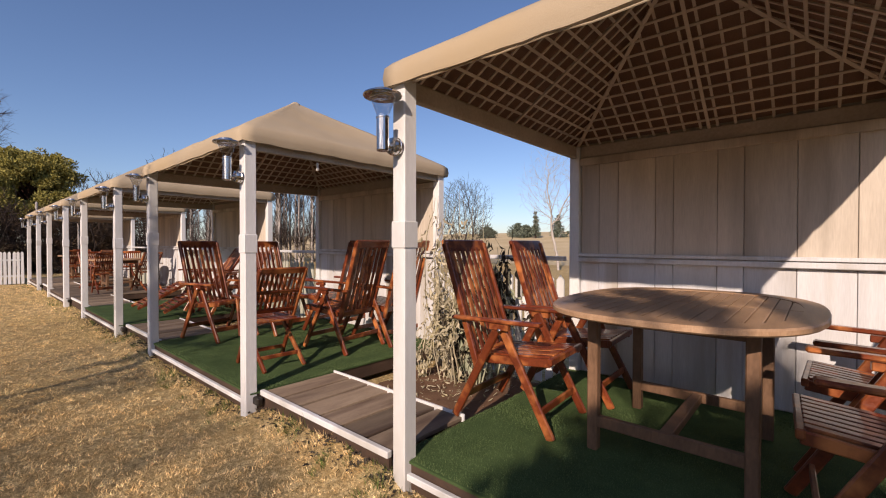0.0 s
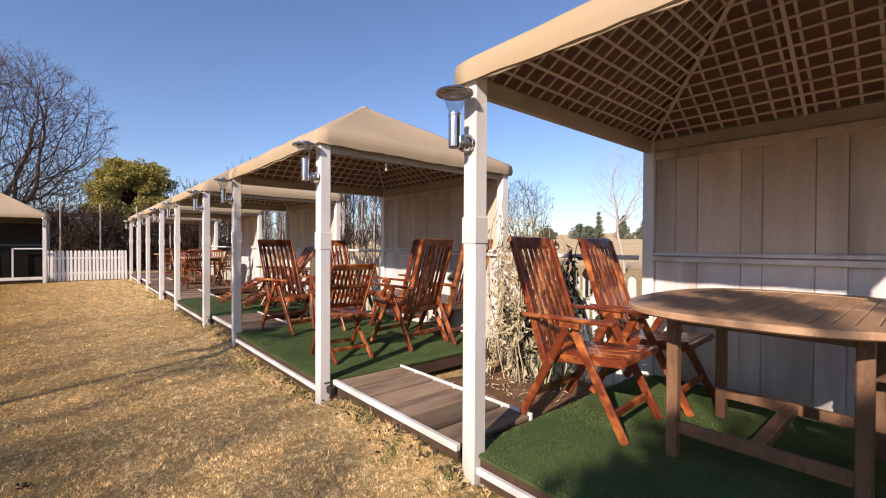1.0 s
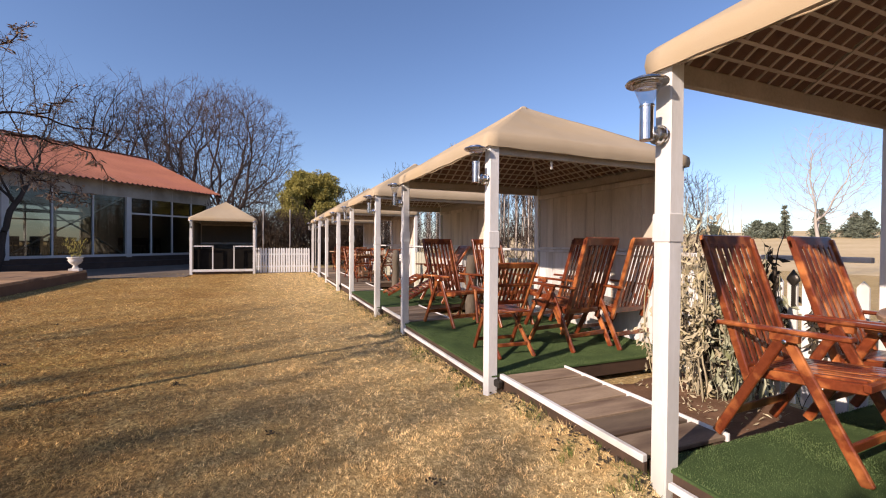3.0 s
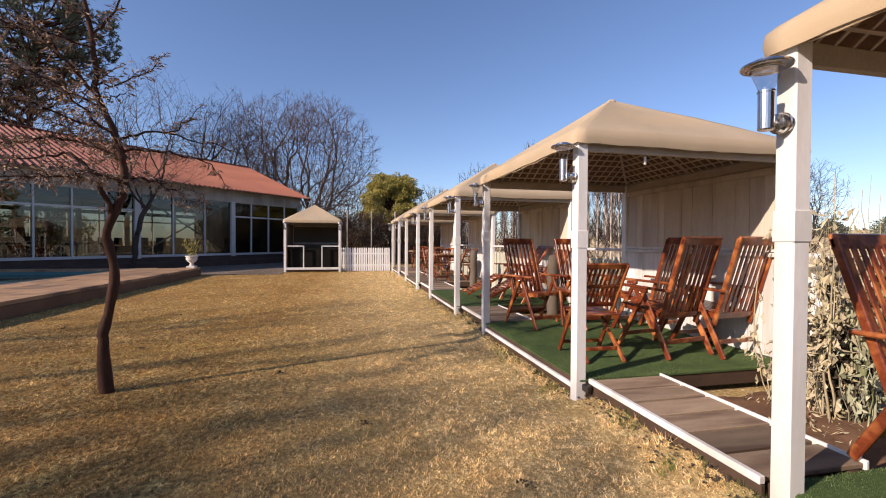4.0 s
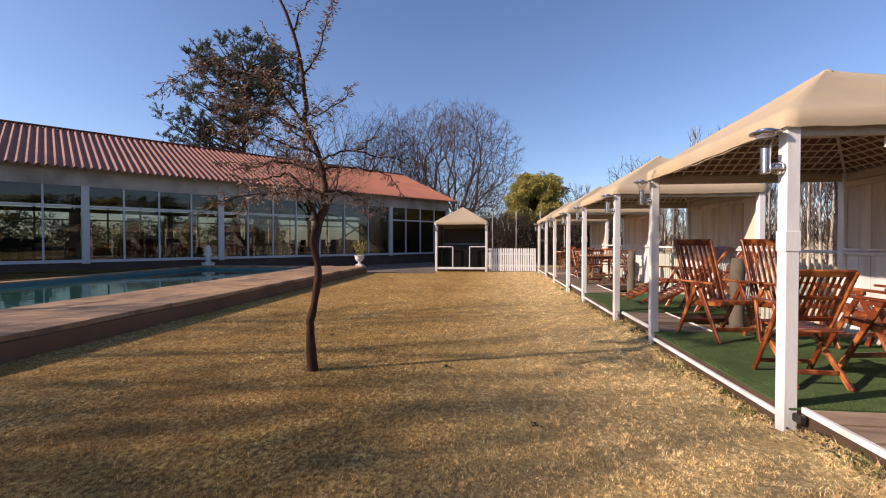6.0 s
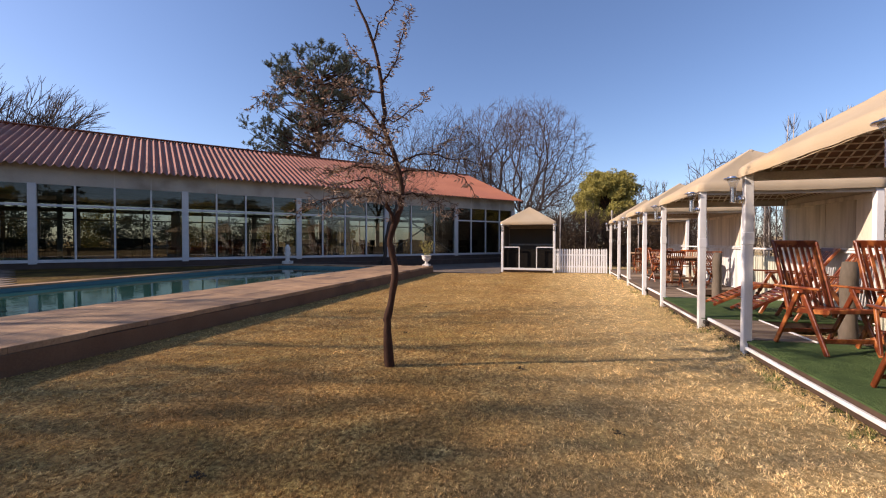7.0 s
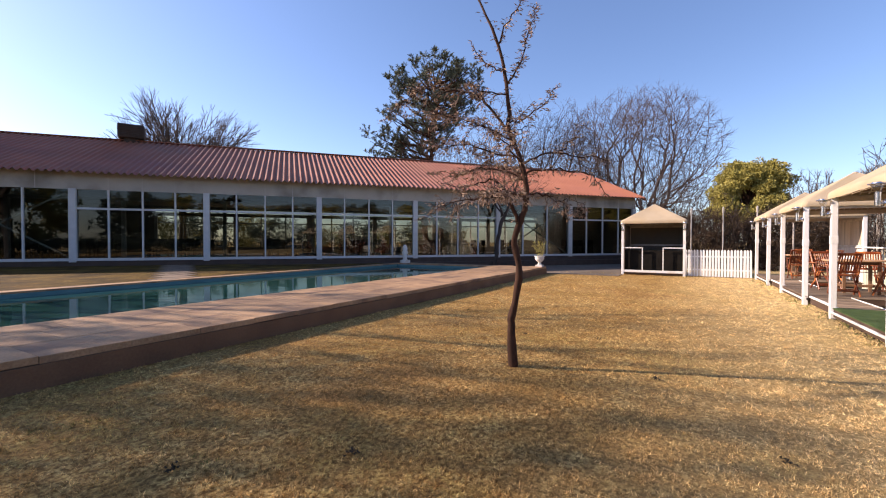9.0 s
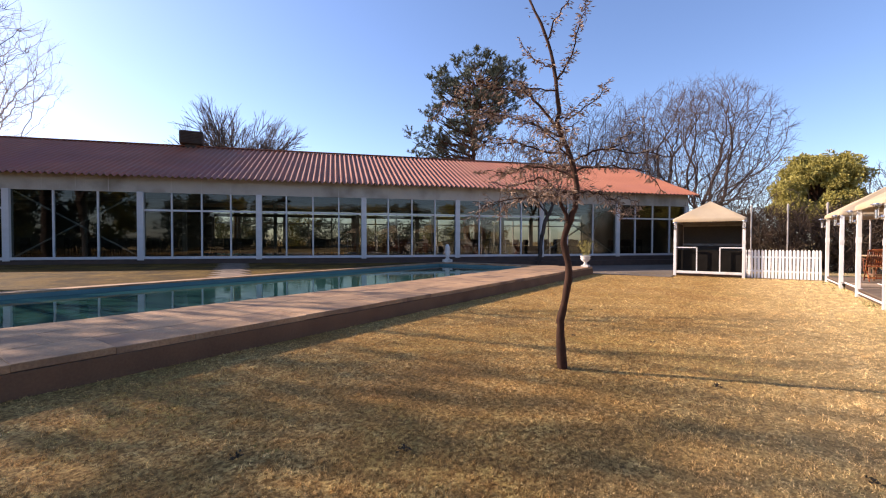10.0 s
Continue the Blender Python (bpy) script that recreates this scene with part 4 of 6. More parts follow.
def folding(m):
    """Low folding chair on crossed legs, slatted back with a middle rail; it faces +x."""
    c = thing("folding_chair", m, "red-brown teak folding chair with crossed legs and slatted back", "chair", "teak folding chairs")
    foot, top = Vector((0.24, 0, 0)), Vector((-0.26, 0, 0.90))
    d = top - foot
    for s in (-1, 1):
        o = Vector((0, s * 0.215, 0))
        part("back_leg", barred(foot + o, top + o, 0.024, 0.045, (0, 1, 0), 0.005), M_TEAK, c)
        o = Vector((0, s * 0.185, 0))
        part("cross_leg", barred(Vector((-0.28, 0, 0)) + o, Vector((0.24, 0, 0.44)) + o, 0.024, 0.045, (0, 1, 0), 0.005), M_TEAK, c)
        part("armrest", barred((-0.20, s * 0.245, 0.63), (0.24, s * 0.245, 0.64), 0.05, 0.02, (0, 1, 0), 0.005), M_TEAK, c)
        part("arm_support", barred((0.17, s * 0.245, 0.63), (0.10, s * 0.245, 0.28), 0.022, 0.03, (0, 1, 0), 0.004), M_TEAK, c)
    for t, w in ((0.98, 0.06), (0.76, 0.035), (0.56, 0.045)):
        p = foot + d * t
        part("back_rail", barred(p + Vector((0, -0.215, 0)), p + Vector((0, 0.215, 0)), w, 0.022, d, 0.005), M_TEAK, c)
    for k in range(9):
        y = -0.175 + 0.35 * k / 8
        part("back_slat", barred(foot + d * 0.56 + Vector((0, y, 0)), foot + d * 0.97 + Vector((0, y, 0)), 0.024, 0.010, (0, 1, 0), 0.003), M_TEAK, c)
    for k in range(7):
        x = -0.16 + 0.40 * k / 6
        part("seat_slat", barred((x, -0.20, 0.43 + 0.03 * x), (x, 0.20, 0.43 + 0.03 * x), 0.05, 0.014, (1, 0, 0), 0.003), M_TEAK, c)
    for x, z in ((0.19, 0.10), (-0.16, 0.105)):
        part("stretcher", barred((x, -0.21, z), (x, 0.21, z), 0.022, 0.035, (1, 0, 0), 0.004), M_TEAK, c)
    return c


def oval_table(m, a, b, h, label, n=2.7):
    """Slatted oval table, b half-long along y, on four legs with a low cross frame."""
    t = thing("oval_table", m, label, "table", "teak tables")

    def rim(s, k, cnt=48):
        c = math.tau * k / cnt
        return Vector((a * s * math.copysign(abs(math.cos(c)) ** (2 / n), math.cos(c)), b * s * math.copysign(abs(math.sin(c)) ** (2 / n), math.sin(c)), 0))
    bm = bmesh.new()
    lev = ((0.985, h - 0.034), (1.0, h - 0.026), (1.0, h - 0.008), (0.99, h), (0.84, h), (0.84, h - 0.034))
    rr = [[bm.verts.new(rim(s, k) + Vector((0, 0, z))) for k in range(48)] for s, z in lev]
    for q in range(6):
        lo, hi = rr[q], rr[(q + 1) % 6]
        for k in range(48):
            bm.faces.new((lo[k], lo[(k + 1) % 48], hi[(k + 1) % 48], hi[k]))
    part("table_border", bm, M_TABLE, t, "worn oval border boards")
    x, w = -0.87 * a + 0.004, 0.062
    while x < 0.87 * a - 0.01:
        w2 = min(w, 0.87 * a - x)
        xm = abs(x + w2 / 2)
        y = 0.87 * b * (1 - min(1, (xm / (0.87 * a))) ** n) ** (1 / n) + 0.012
        if y > 0.02:
            part("tabletop_slat", boxed(x + 0.003, x + w2 - 0.003, -y, -0.004, h - 0.026, h - 0.003, 0.002), M_TABLE, t)
            part("tabletop_slat", boxed(x + 0.003, x + w2 - 0.003, 0.004, y, h - 0.026, h - 0.003, 0.002), M_TABLE, t)
        x += w
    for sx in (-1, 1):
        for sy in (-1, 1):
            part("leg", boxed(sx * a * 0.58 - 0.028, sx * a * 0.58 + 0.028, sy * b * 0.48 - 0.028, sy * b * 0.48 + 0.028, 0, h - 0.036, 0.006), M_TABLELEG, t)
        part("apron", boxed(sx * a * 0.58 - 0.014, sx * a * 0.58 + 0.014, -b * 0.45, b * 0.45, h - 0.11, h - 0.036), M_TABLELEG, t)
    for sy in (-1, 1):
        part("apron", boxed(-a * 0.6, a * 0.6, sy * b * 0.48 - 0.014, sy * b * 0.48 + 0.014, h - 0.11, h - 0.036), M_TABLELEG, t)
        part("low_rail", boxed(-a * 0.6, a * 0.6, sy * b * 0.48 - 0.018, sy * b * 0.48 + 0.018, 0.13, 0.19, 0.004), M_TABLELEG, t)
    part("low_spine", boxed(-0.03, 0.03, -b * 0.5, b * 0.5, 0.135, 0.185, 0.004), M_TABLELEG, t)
    return t


DECK = 0.197
oval_table(pose(-0.67, 2.50, DECK), 0.615, 0.80, 0.805, "weathered teak oval table with slatted top on the turf")
R_AT = [(-1.57, 2.27, 3), (-1.48, 2.98, 2), (0.14, 2.05, 183), (0.16, 2.78, 178), (-5.50, 1.90, 12), (-5.34, 2.56, 4)]
U_AT = [(-4.02, 2.59, 189), (-3.92, 3.13, 186), (-4.86, 3.08, 194)]
F_AT = [(-3.95, 1.74, 178), (-12.2, 2.0, 180), (-13.6, 2.0, 10), (-12.3, 2.8, 200), (-13.7, 2.8, -10), (-17.0, 2.1, 180), (-18.2, 2.5, 0), (-16.9, 2.8, 200)]
base = recliner(pose(U_AT[0][0], U_AT[0][1], DECK, 0, 0, U_AT[0][2]), 0.25)
for x, y, r in U_AT[1:]:
    copy_thing(base, pose(x, y, DECK, 0, 0, r))
base = recliner(pose(R_AT[0][0], R_AT[0][1], DECK, 0, 0, R_AT[0][2]))
for x, y, r in R_AT[1:]:
    copy_thing(base, pose(x, y, DECK, 0, 0, r))
base = folding(pose(F_AT[0][0], F_AT[0][1], DECK, 0, 0, F_AT[0][2]))
for x, y, r in F_AT[1:]:
    copy_thing(base, pose(x, y, DECK, 0, 0, r))
oval_table(pose(-12.95, 2.4, DECK, 0, 0, 0), 0.45, 0.6, 0.74, "small teak table in a shelter further along")
oval_table(pose(-17.6, 2.4, DECK, 0, 0, 0), 0.45, 0.6, 0.74, "small teak table in the last shelter")

# two long chairs with leg rests, facing the lawn
base = recliner(pose(-8.22, 2.60, DECK, 0, 0, -92), 0.5)
for s in (-1, 1):
    part("leg_rest_rail", barred((0.31, s * 0.215, 0.43), (0.96, s * 0.215, 0.10), 0.024, 0.045, (0, 1, 0), 0.005), M_TEAK, base)
for k in range(9):
    c = Vector((0.36 + 0.07 * k, 0, 0.43 - 0.0355 * k))
    part("leg_rest_slat", barred(c + Vector((0, -0.20, 0)), c + Vector((0, 0.20, 0)), 0.05, 0.012, (0.65, 0, -0.33), 0.003), M_TEAK, base)
tagged(base, "reclined slatted teak long chair with lowered leg rest", "chair", "long chairs")
copy_thing(base, pose(-7.54, 2.74, DECK, 0, 0, -89))
# old logs standing in the beds between shelters
for x, y, h in ((-6.45, 2.6, 1.06), (-10.9, 2.6, 1.06)):
    lt = thing("log_post", pose(x, y, 0.02), "upright weathered grey log in the soil bed", "log", "standing logs")
    vs, fs = [], []
    tube(vs, fs, [Vector((0.02 * math.sin(k * 1.7), 0.015 * math.cos(k * 2.1), h * k / 6 - (0.03 if k == 0 else 0))) for k in range(7)], [0.11, 0.098, 0.094, 0.09, 0.092, 0.094, 0.08], 12)
    fs.append(tuple(range(len(vs) - 12, len(vs))))
    raw("trunk", vs, fs, M_LOG, lt, smooth=True)
    part("cut_end", at(turned([(0.07, 0), (0.066, 0.004)], 12), Matrix.Translation((0.02 * math.sin(10.2), 0.015 * math.cos(12.6), h + 0.001))), M_PLANK, lt)

# ---- urns by the pool ----
def urn(m, label):
    u = thing("garden_urn", m, label, "urn", "white garden urns")
    part("pedestal", boxed(-0.2, 0.2, -0.2, 0.2, 0, 0.12, 0.02), M_STONE, u)
    part("bowl", turned([(0.13, 0.12), (0.09, 0.2), (0.08, 0.26), (0.2, 0.36), (0.27, 0.48), (0.24, 0.56), (0.3, 0.6), (0.3, 0.63), (0.22, 0.63), (0.2, 0.56)], 24), M_STONE, u, smooth=True)
    rg, vs, fs = random.Random(8), [], []
    for k in range(160):
        dd = Vector((rg.uniform(-0.5, 0.5), rg.uniform(-0.5, 0.5), rg.uniform(0.5, 1.6))).normalized()
        leaf(vs, fs, Vector((rg.uniform(-0.15, 0.15), rg.uniform(-0.15, 0.15), 0.56)) + dd * rg.uniform(0, 0.9), dd, 0.14, 0.035, rg)
    raw("plant", vs, fs, M_OLIVE, u, "sparse yellowing plant")
    return u


urn(pose(-17.42, -6.22, 0.29) @ Matrix.Scale(0.72, 4), "white cast stone urn with a sparse plant on the pool terrace")
st = thing("garden_statuette", pose(-17.35, -12.95, 0.29) @ Matrix.Scale(0.85, 4), "white cast stone pedestal urn beyond the pool", "urn", "white garden urns")
part("pedestal", boxed(-0.22, 0.22, -0.22, 0.22, 0, 0.16, 0.02), M_STONE, st)
part("baluster", turned([(0.16, 0.16), (0.1, 0.25), (0.12, 0.45), (0.19, 0.6), (0.12, 0.72), (0.16, 0.8), (0.1, 0.95), (0.05, 1.05)], 20), M_STONE, st, smooth=True)


# small pendant under the second canopy, iron finials on the fence behind the first gap
pend = thing("pendant", pose(-3.36, 1.86, 0), "small white pendant hanging from an eave beam", "pendant")
part("cord", boxed(-0.002, 0.002, -0.002, 0.002, 2.02, 2.135), M_BRONZE, pend)
part("tag", boxed(-0.006, 0.006, -0.010, 0.010, 1.95, 2.02, 0.002), M_WHITE, pend)
for k in range(6):
    fin = thing("iron_finial", pose(-2.68 + 0.135 * k, 3.385, 0), "dark cast iron spade finial on the fence", "finial", "fence finials")
    part("spade", at(turned([(0.008, 0), (0.014, 0.01), (0.05, 0.05), (0.045, 0.075), (0.02, 0.11), (0.004, 0.135)], 10), Matrix.Translation((0, 0, 0.965)) @ Matrix.Diagonal((1, 0.35, 1, 1))), M_BRONZE, fin, smooth=True)
    part("stem", boxed(-0.012, 0.012, -0.006, 0.006, 0.80, 0.97), M_BRONZE, fin)

# ---- trees ----
def grow(rng, base, way, length, radius, depth, vs, fs, spread=0.6, up=0.15, kids=(3, 4), shrink=0.66, wob=0.22, seg=5, fine=0.0):
    """A limb that bends as it goes and bears smaller limbs."""
    pts, rad, p, d = [base.copy()], [radius], base.copy(), way.normalized()
    for k in range(seg):
        d = (d + Vector((rng.uniform(-1, 1), rng.uniform(-1, 1), rng.uniform(-1, 1))) * wob + Vector((0, 0, up)) * 0.5).normalized()
        p = p + d * length / seg
        pts.append(p.copy())
        rad.append(radius * (1 - 0.55 * (k + 1) / seg) if depth else radius * (1 - 0.8 * (k + 1) / seg))
    tube(vs, fs, pts, [max(r, fine * (0.55 if not depth else 1)) for r in rad], 6 if radius > 0.05 else (4 if radius > 0.02 else 3))
    if depth == 0:
        return
    for k in range(rng.randint(*kids) + (1 if depth > 2 else 0)):
        i = rng.randint(max(1, seg // 3), seg)
        side = Vector((rng.uniform(-1, 1), rng.uniform(-1, 1), rng.uniform(-0.5, 0.8))).normalized()
        w = ((pts[i] - pts[i - 1]).normalized() * (1 - spread) + side * spread)
        grow(rng, pts[i], w, length * shrink * rng.uniform(0.8, 1.15), rad[i] * 0.68, depth - 1, vs, fs, spread, up, kids, shrink, wob, max(3, seg - 1), fine)
    grow(rng, pts[-1], d, length * shrink, rad[-1], depth - 1, vs, fs, spread, up, kids, shrink, wob, max(3, seg - 1), fine)


def bare_tree(x, y, height, label, seed, mat=M_BARKGREY, width=8.0, low=0.28, fork=0.16, count=1500, fine=0.012, thick=0.2, twigs=2, lean=(0, 0), group="bare winter trees", z=0.0, trunks=1, dome=0.0, twig_mat=None):
    """A crown of points in an uneven dome, each joined to the nearest limb that leads back to the trunk; limbs thicken with what they bear."""
    rg = np.random.default_rng(seed)
    c = np.array([lean[0], lean[1], height * (low + 1) / 2])
    rad = np.array([width / 2, width / 2, height * (1 - low) / 2])
    d = rg.normal(size=(count * 2, 3))
    d /= np.linalg.norm(d, axis=1)[:, None]
    r = rg.uniform(0.08, 1, len(d)) ** 0.42
    lump = 1 + 0.10 * np.sin(3.1 * np.arctan2(d[:, 1], d[:, 0]) + seed) + 0.08 * np.sin(5.3 * d[:, 2] + seed * 1.7)
    pts = c + d * (r * lump)[:, None] * rad
    pts[:, :2] = lean + (pts[:, :2] - lean) * (1 - dome * (pts[:, 2:] - c[2]) / rad[2])
    pts = pts[pts[:, 2] > height * low * 0.8][:count]
    fk = height * fork
    nodes, parent, path = [np.array([0, 0, -0.1])], [-1], [0.0]
    tops = []
    for s in range(trunks):
        last = 0
        for k in range(1, 6):
            ang = s * 2.3 + seed
            off = np.array([math.cos(ang), math.sin(ang), 0]) * (0.10 * height * (k / 5) if trunks > 1 else 0)
            nodes.append(np.array([lean[0] * 0.4 * k / 5, lean[1] * 0.4 * k / 5, fk * k / 5 * (1.5 if trunks > 1 else 1)]) + off + rg.normal(size=3) * 0.012 * height * (k / 5) * np.array([1, 1, 0.2]))
            parent.append(last)
            path.append(path[last] + fk / 5)
            last = len(nodes) - 1
    order = np.argsort(np.linalg.norm((pts - np.array([0, 0, fk])) / (rad / rad[2]), axis=1))
    N = np.zeros((len(pts) * 2 + len(nodes) + 5, 3))
    P = np.zeros(len(N))
    n = len(nodes)
    N[:n], P[:n] = nodes, path
    step = height * 0.055
    for i in order:
        p = pts[i]
        dist = np.linalg.norm(N[2:n] - p, axis=1)
        j = int(np.argmin(dist + 0.30 * P[2:n] + 0.25 * np.maximum(0, N[2:n, 2] - p[2]))) + 2
        gap = dist[j - 2]
        if gap > 2.2 * step and n < len(N) - 2:
            mid = (N[j] + p) / 2 + rg.normal(size=3) * gap * 0.04 + np.array([0, 0, gap * 0.06])
            N[n], P[n] = mid, P[j] + gap / 2
            parent.append(j)
            j, n = n, n + 1
        if n >= len(N) - 1:
            break
        N[n], P[n] = p + rg.normal(size=3) * 0.02, P[j] + np.linalg.norm(p - N[j])
        parent.append(j)
        n += 1
    load = np.zeros(n)
    bears = np.zeros(n, int)
    for i in range(n - 1, 0, -1):
        load[i] += 1
        load[parent[i]] += load[i]
        bears[parent[i]] += 1
    heir = np.zeros(n, int)
    best = np.zeros(n)
    for i in range(1, n):
        if load[i] > best[parent[i]]:
            best[parent[i]], heir[parent[i]] = load[i], i
    par = np.array([max(q, 0) for q in parent[:n]])
    inner = (bears[:n] > 0) & (np.arange(n) > 0)
    for _ in range(4):
        M = N[:n].copy()
        N[:n][inner] = 0.4 * M[inner] + 0.3 * M[par[inner]] + 0.3 * M[heir[inner]]
    rr = np.maximum(fine, thick * np.sqrt(load / load[0]))
    fine_v, fine_f, thick_v, thick_f = [], [], [], []
    for i in range(1, n):
        vs, fs = (thick_v, thick_f) if i <= 5 * trunks or rr[i] > 0.34 * thick else (fine_v, fine_f)
        a, b = Vector(N[parent[i]]), Vector(N[i])
        m = (a + b) / 2 + Vector(rg.normal(size=3)) * (b - a).length * 0.07
        r1 = rr[i] if bears[i] else fine * 0.6
        r0 = min(rr[parent[i]], rr[i] * 1.25)
        tube(vs, fs, [a, m, b], [r0, (r0 + r1) / 2, r1], 7 if rr[i] > 0.06 else (4 if rr[i] > fine * 1.6 else 3))
        if not bears[i]:
            out = (b - a).normalized()
            for q in range(twigs):
                w = (out + Vector(rg.normal(size=3)) * 0.75).normalized()
                e = b + w * height * rg.uniform(0.02, 0.055)
                tube(fine_v, fine_f, [b.lerp(a, rg.uniform(0, 0.5)), e], [fine * 0.6, fine * 0.35], 3)
    t = thing("bare_tree", pose(x, y, z), label, "tree", group)
    trunk = raw("trunk", thick_v, thick_f, mat, t, smooth=True)
    tagged(raw("bough", fine_v, fine_f, twig_mat or mat, trunk, smooth=True), kind="stuff")
    return t


bare_tree(-39.0, -4.5, 14.3, "large spreading bare tree behind the hall", 11, width=12.6, low=0.12, count=6000, fine=0.0115, thick=0.46, trunks=2, twigs=6, dome=0.2, twig_mat=M_TWIG)
bare_tree(-42.5, -11.4, 14.4, "wide bare tree behind the hall roof", 12, width=10.0, low=0.16, count=4000, fine=0.0115, thick=0.38, twigs=6, dome=0.15, twig_mat=M_TWIG)
bare_tree(-20.9, -9.65, 8.8, "slender bare tree before the glazed hall", 13, width=4.6, low=0.34, fork=0.3, count=1700, fine=0.0055, thick=0.10, lean=(-0.5, 0.4))
bare_tree(-33.6, -20.1, 11.6, "brown twiggy bare tree behind the roof", 41, M_BARK, width=9.5, low=0.3, fork=0.2, count=1700, fine=0.010, thick=0.2, twigs=4)
fan = thing("bare_tree", pose(-17.7, -32.8, 0), "bare fan-shaped tree beyond the hall roof", "tree", "bare winter trees")
frng, vs, fs = random.Random(14), [], []
tube(vs, fs, [Vector((0, 0, 1.2 * k - 0.1)) for k in range(5)], [0.30, 0.27, 0.25, 0.24, 0.23], 9)
fan_trunk = raw("trunk", vs, fs, M_BARKGREY, fan, smooth=True)
vs, fs = [], []
for k in range(20):
    a, s = k * 2.4, 0.25 + 0.85 * ((k * 0.618) % 1)
    grow(frng, Vector((0, 0, 4.2 + frng.uniform(-0.6, 0.5))), Vector((math.cos(a) * s, math.sin(a) * s, 1)), 3.35, 0.14, 4, vs, fs, 0.36, -0.03, (2, 3), 0.60, 0.09, 5, 0.016)
tagged(raw("bough", vs, fs, M_BARKGREY, fan_trunk, smooth=True), kind="stuff")
bare_tree(-3.9, -41.5, 18.5, "tall bare tree beyond the hall", 15, M_BARKPALE, width=12.0, low=0.3, count=1500, fine=0.014, thick=0.28, twigs=4)
bare_tree(0.8, -20.5, 12.5, "tall bare tree beside the pool", 24, width=8.0, low=0.3, count=1300, fine=0.010, thick=0.20, z=0.35, twigs=4)
bare_tree(5.3, -20.5, 10.5, "dense bare tree beside the pool", 25, width=6.6, low=0.42, fork=0.3, count=2000, fine=0.026, thick=0.28, z=0.35, twigs=3)
for k, (x, y, h) in enumerate(((-33.5, -1.5, 6.6), (-34.5, 1.8, 6.0), (-32.0, 4.6, 5.4))):
    bare_tree(x, y, h, "bare brown tree behind the thicket", 130 + k, M_BARKGREY, width=4.6, low=0.15, fork=0.12, count=700, fine=0.012, thick=0.12, twigs=3)
bare_tree(-9.8, 19.5, 6.3, "pale-barked bare tree in the field", 16, M_BARKPALE, width=3.8, low=0.3, count=900, fine=0.0042, thick=0.065, twigs=3)
bare_tree(-38.1, 11.5, 8.6, "far bare tree beyond the shelters", 17, width=6, count=500, fine=0.018, thick=0.2)
bare_tree(-15.7, 19.3, 5.3, "rounded bare tree at the field edge", 18, M_BARKGREY, width=3.3, low=0.08, fork=0.08, count=2600, fine=0.008, thick=0.09)
prng = random.Random(21)
pop = thing("poplar", pose(-27.3, 16.5, 0), "slim bare poplar in a row behind the shelters", "tree", "row of bare poplars")
vs, fs = [], []
tube(vs, fs, [Vector((0.03 * math.sin(k * 1.3), 0.03 * math.cos(k), 9.5 * k / 8 - 0.05)) for k in range(9)], [0.10 * (1 - 0.105 * k) for k in range(9)], 7)
raw("trunk", vs, fs, M_BARKPALE, pop, smooth=True)
vs, fs = [], []
for k in range(70):
    z, a = prng.uniform(0.9, 8.8), prng.uniform(0, math.tau)
    L = prng.uniform(0.6, 1.7) * (1.1 - z / 12)
    o = Vector((math.cos(a), math.sin(a), 0))
    s = Vector((0, 0, z))
    m1, m2 = s + o * L * 0.3 + Vector((0, 0, L * 0.5)), s + o * L * 0.42 + Vector((0, 0, L * 1.15))
    tube(vs, fs, [s, m1, m2], [0.022, 0.015, 0.006], 3)
    for q in range(2):
        w = m1 + Vector((prng.uniform(-0.3, 0.3), prng.uniform(-0.3, 0.3), 0.55))
        tube(vs, fs, [m1, w], [0.010, 0.004], 3)
raw("bough", vs, fs, M_BARKGREY, pop)
for i in range(118):
    x = -20.5 - 0.18 * i + prng.uniform(-0.4, 0.4)
    s = prng.uniform(0.76, 0.98) if -31.5 < x < -23.5 else prng.uniform(0.5, 0.7)
    c = copy_thing(pop, pose(x, 20.4 + 0.633 * (x + 20.5) + prng.uniform(-1.5, 1.5), 0, 0, 0, prng.uniform(0, 360)))
    c.scale = (s, s, s)
scrub = bare_tree(-21.0, 18.6, 3.4, "twiggy grey scrub along the field edge", 23, width=3.4, low=0.05, fork=0.05, count=420, fine=0.010, thick=0.05, group="field scrub", twigs=3)
for i in range(22):
    s = prng.uniform(0.7, 1.2)
    c = copy_thing(scrub, pose(-22 - 1.05 * i + prng.uniform(-0.5, 0.5), 18.4 - 0.62 * i + prng.uniform(-0.8, 0.8), 0, 0, 0, prng.uniform(0, 360)))
    c.scale = (s, s, s)


HILL = lambda y: 4.6 * max(0.0, min(1.0, (y - 24) / 85)) ** 1.4
bm = bmesh.new()
bmesh.ops.create_grid(bm, x_segments=40, y_segments=30, size=0.5)
for v in bm.verts:
    x, y = -60 + v.co.x * 400, 24 + (v.co.y + 0.5) * 200
    v.co = Vector((x, y, HILL(y) + 0.004 + 0.25 * noise.noise((x * 0.05, y * 0.05, 2)) * min(1, (y - 24) / 30)))
tagged(link_mesh("ground_rise", bm, M_FIELD, smooth=True), "dry grassland rising gently behind the shelters", "grassland", kind="structure")


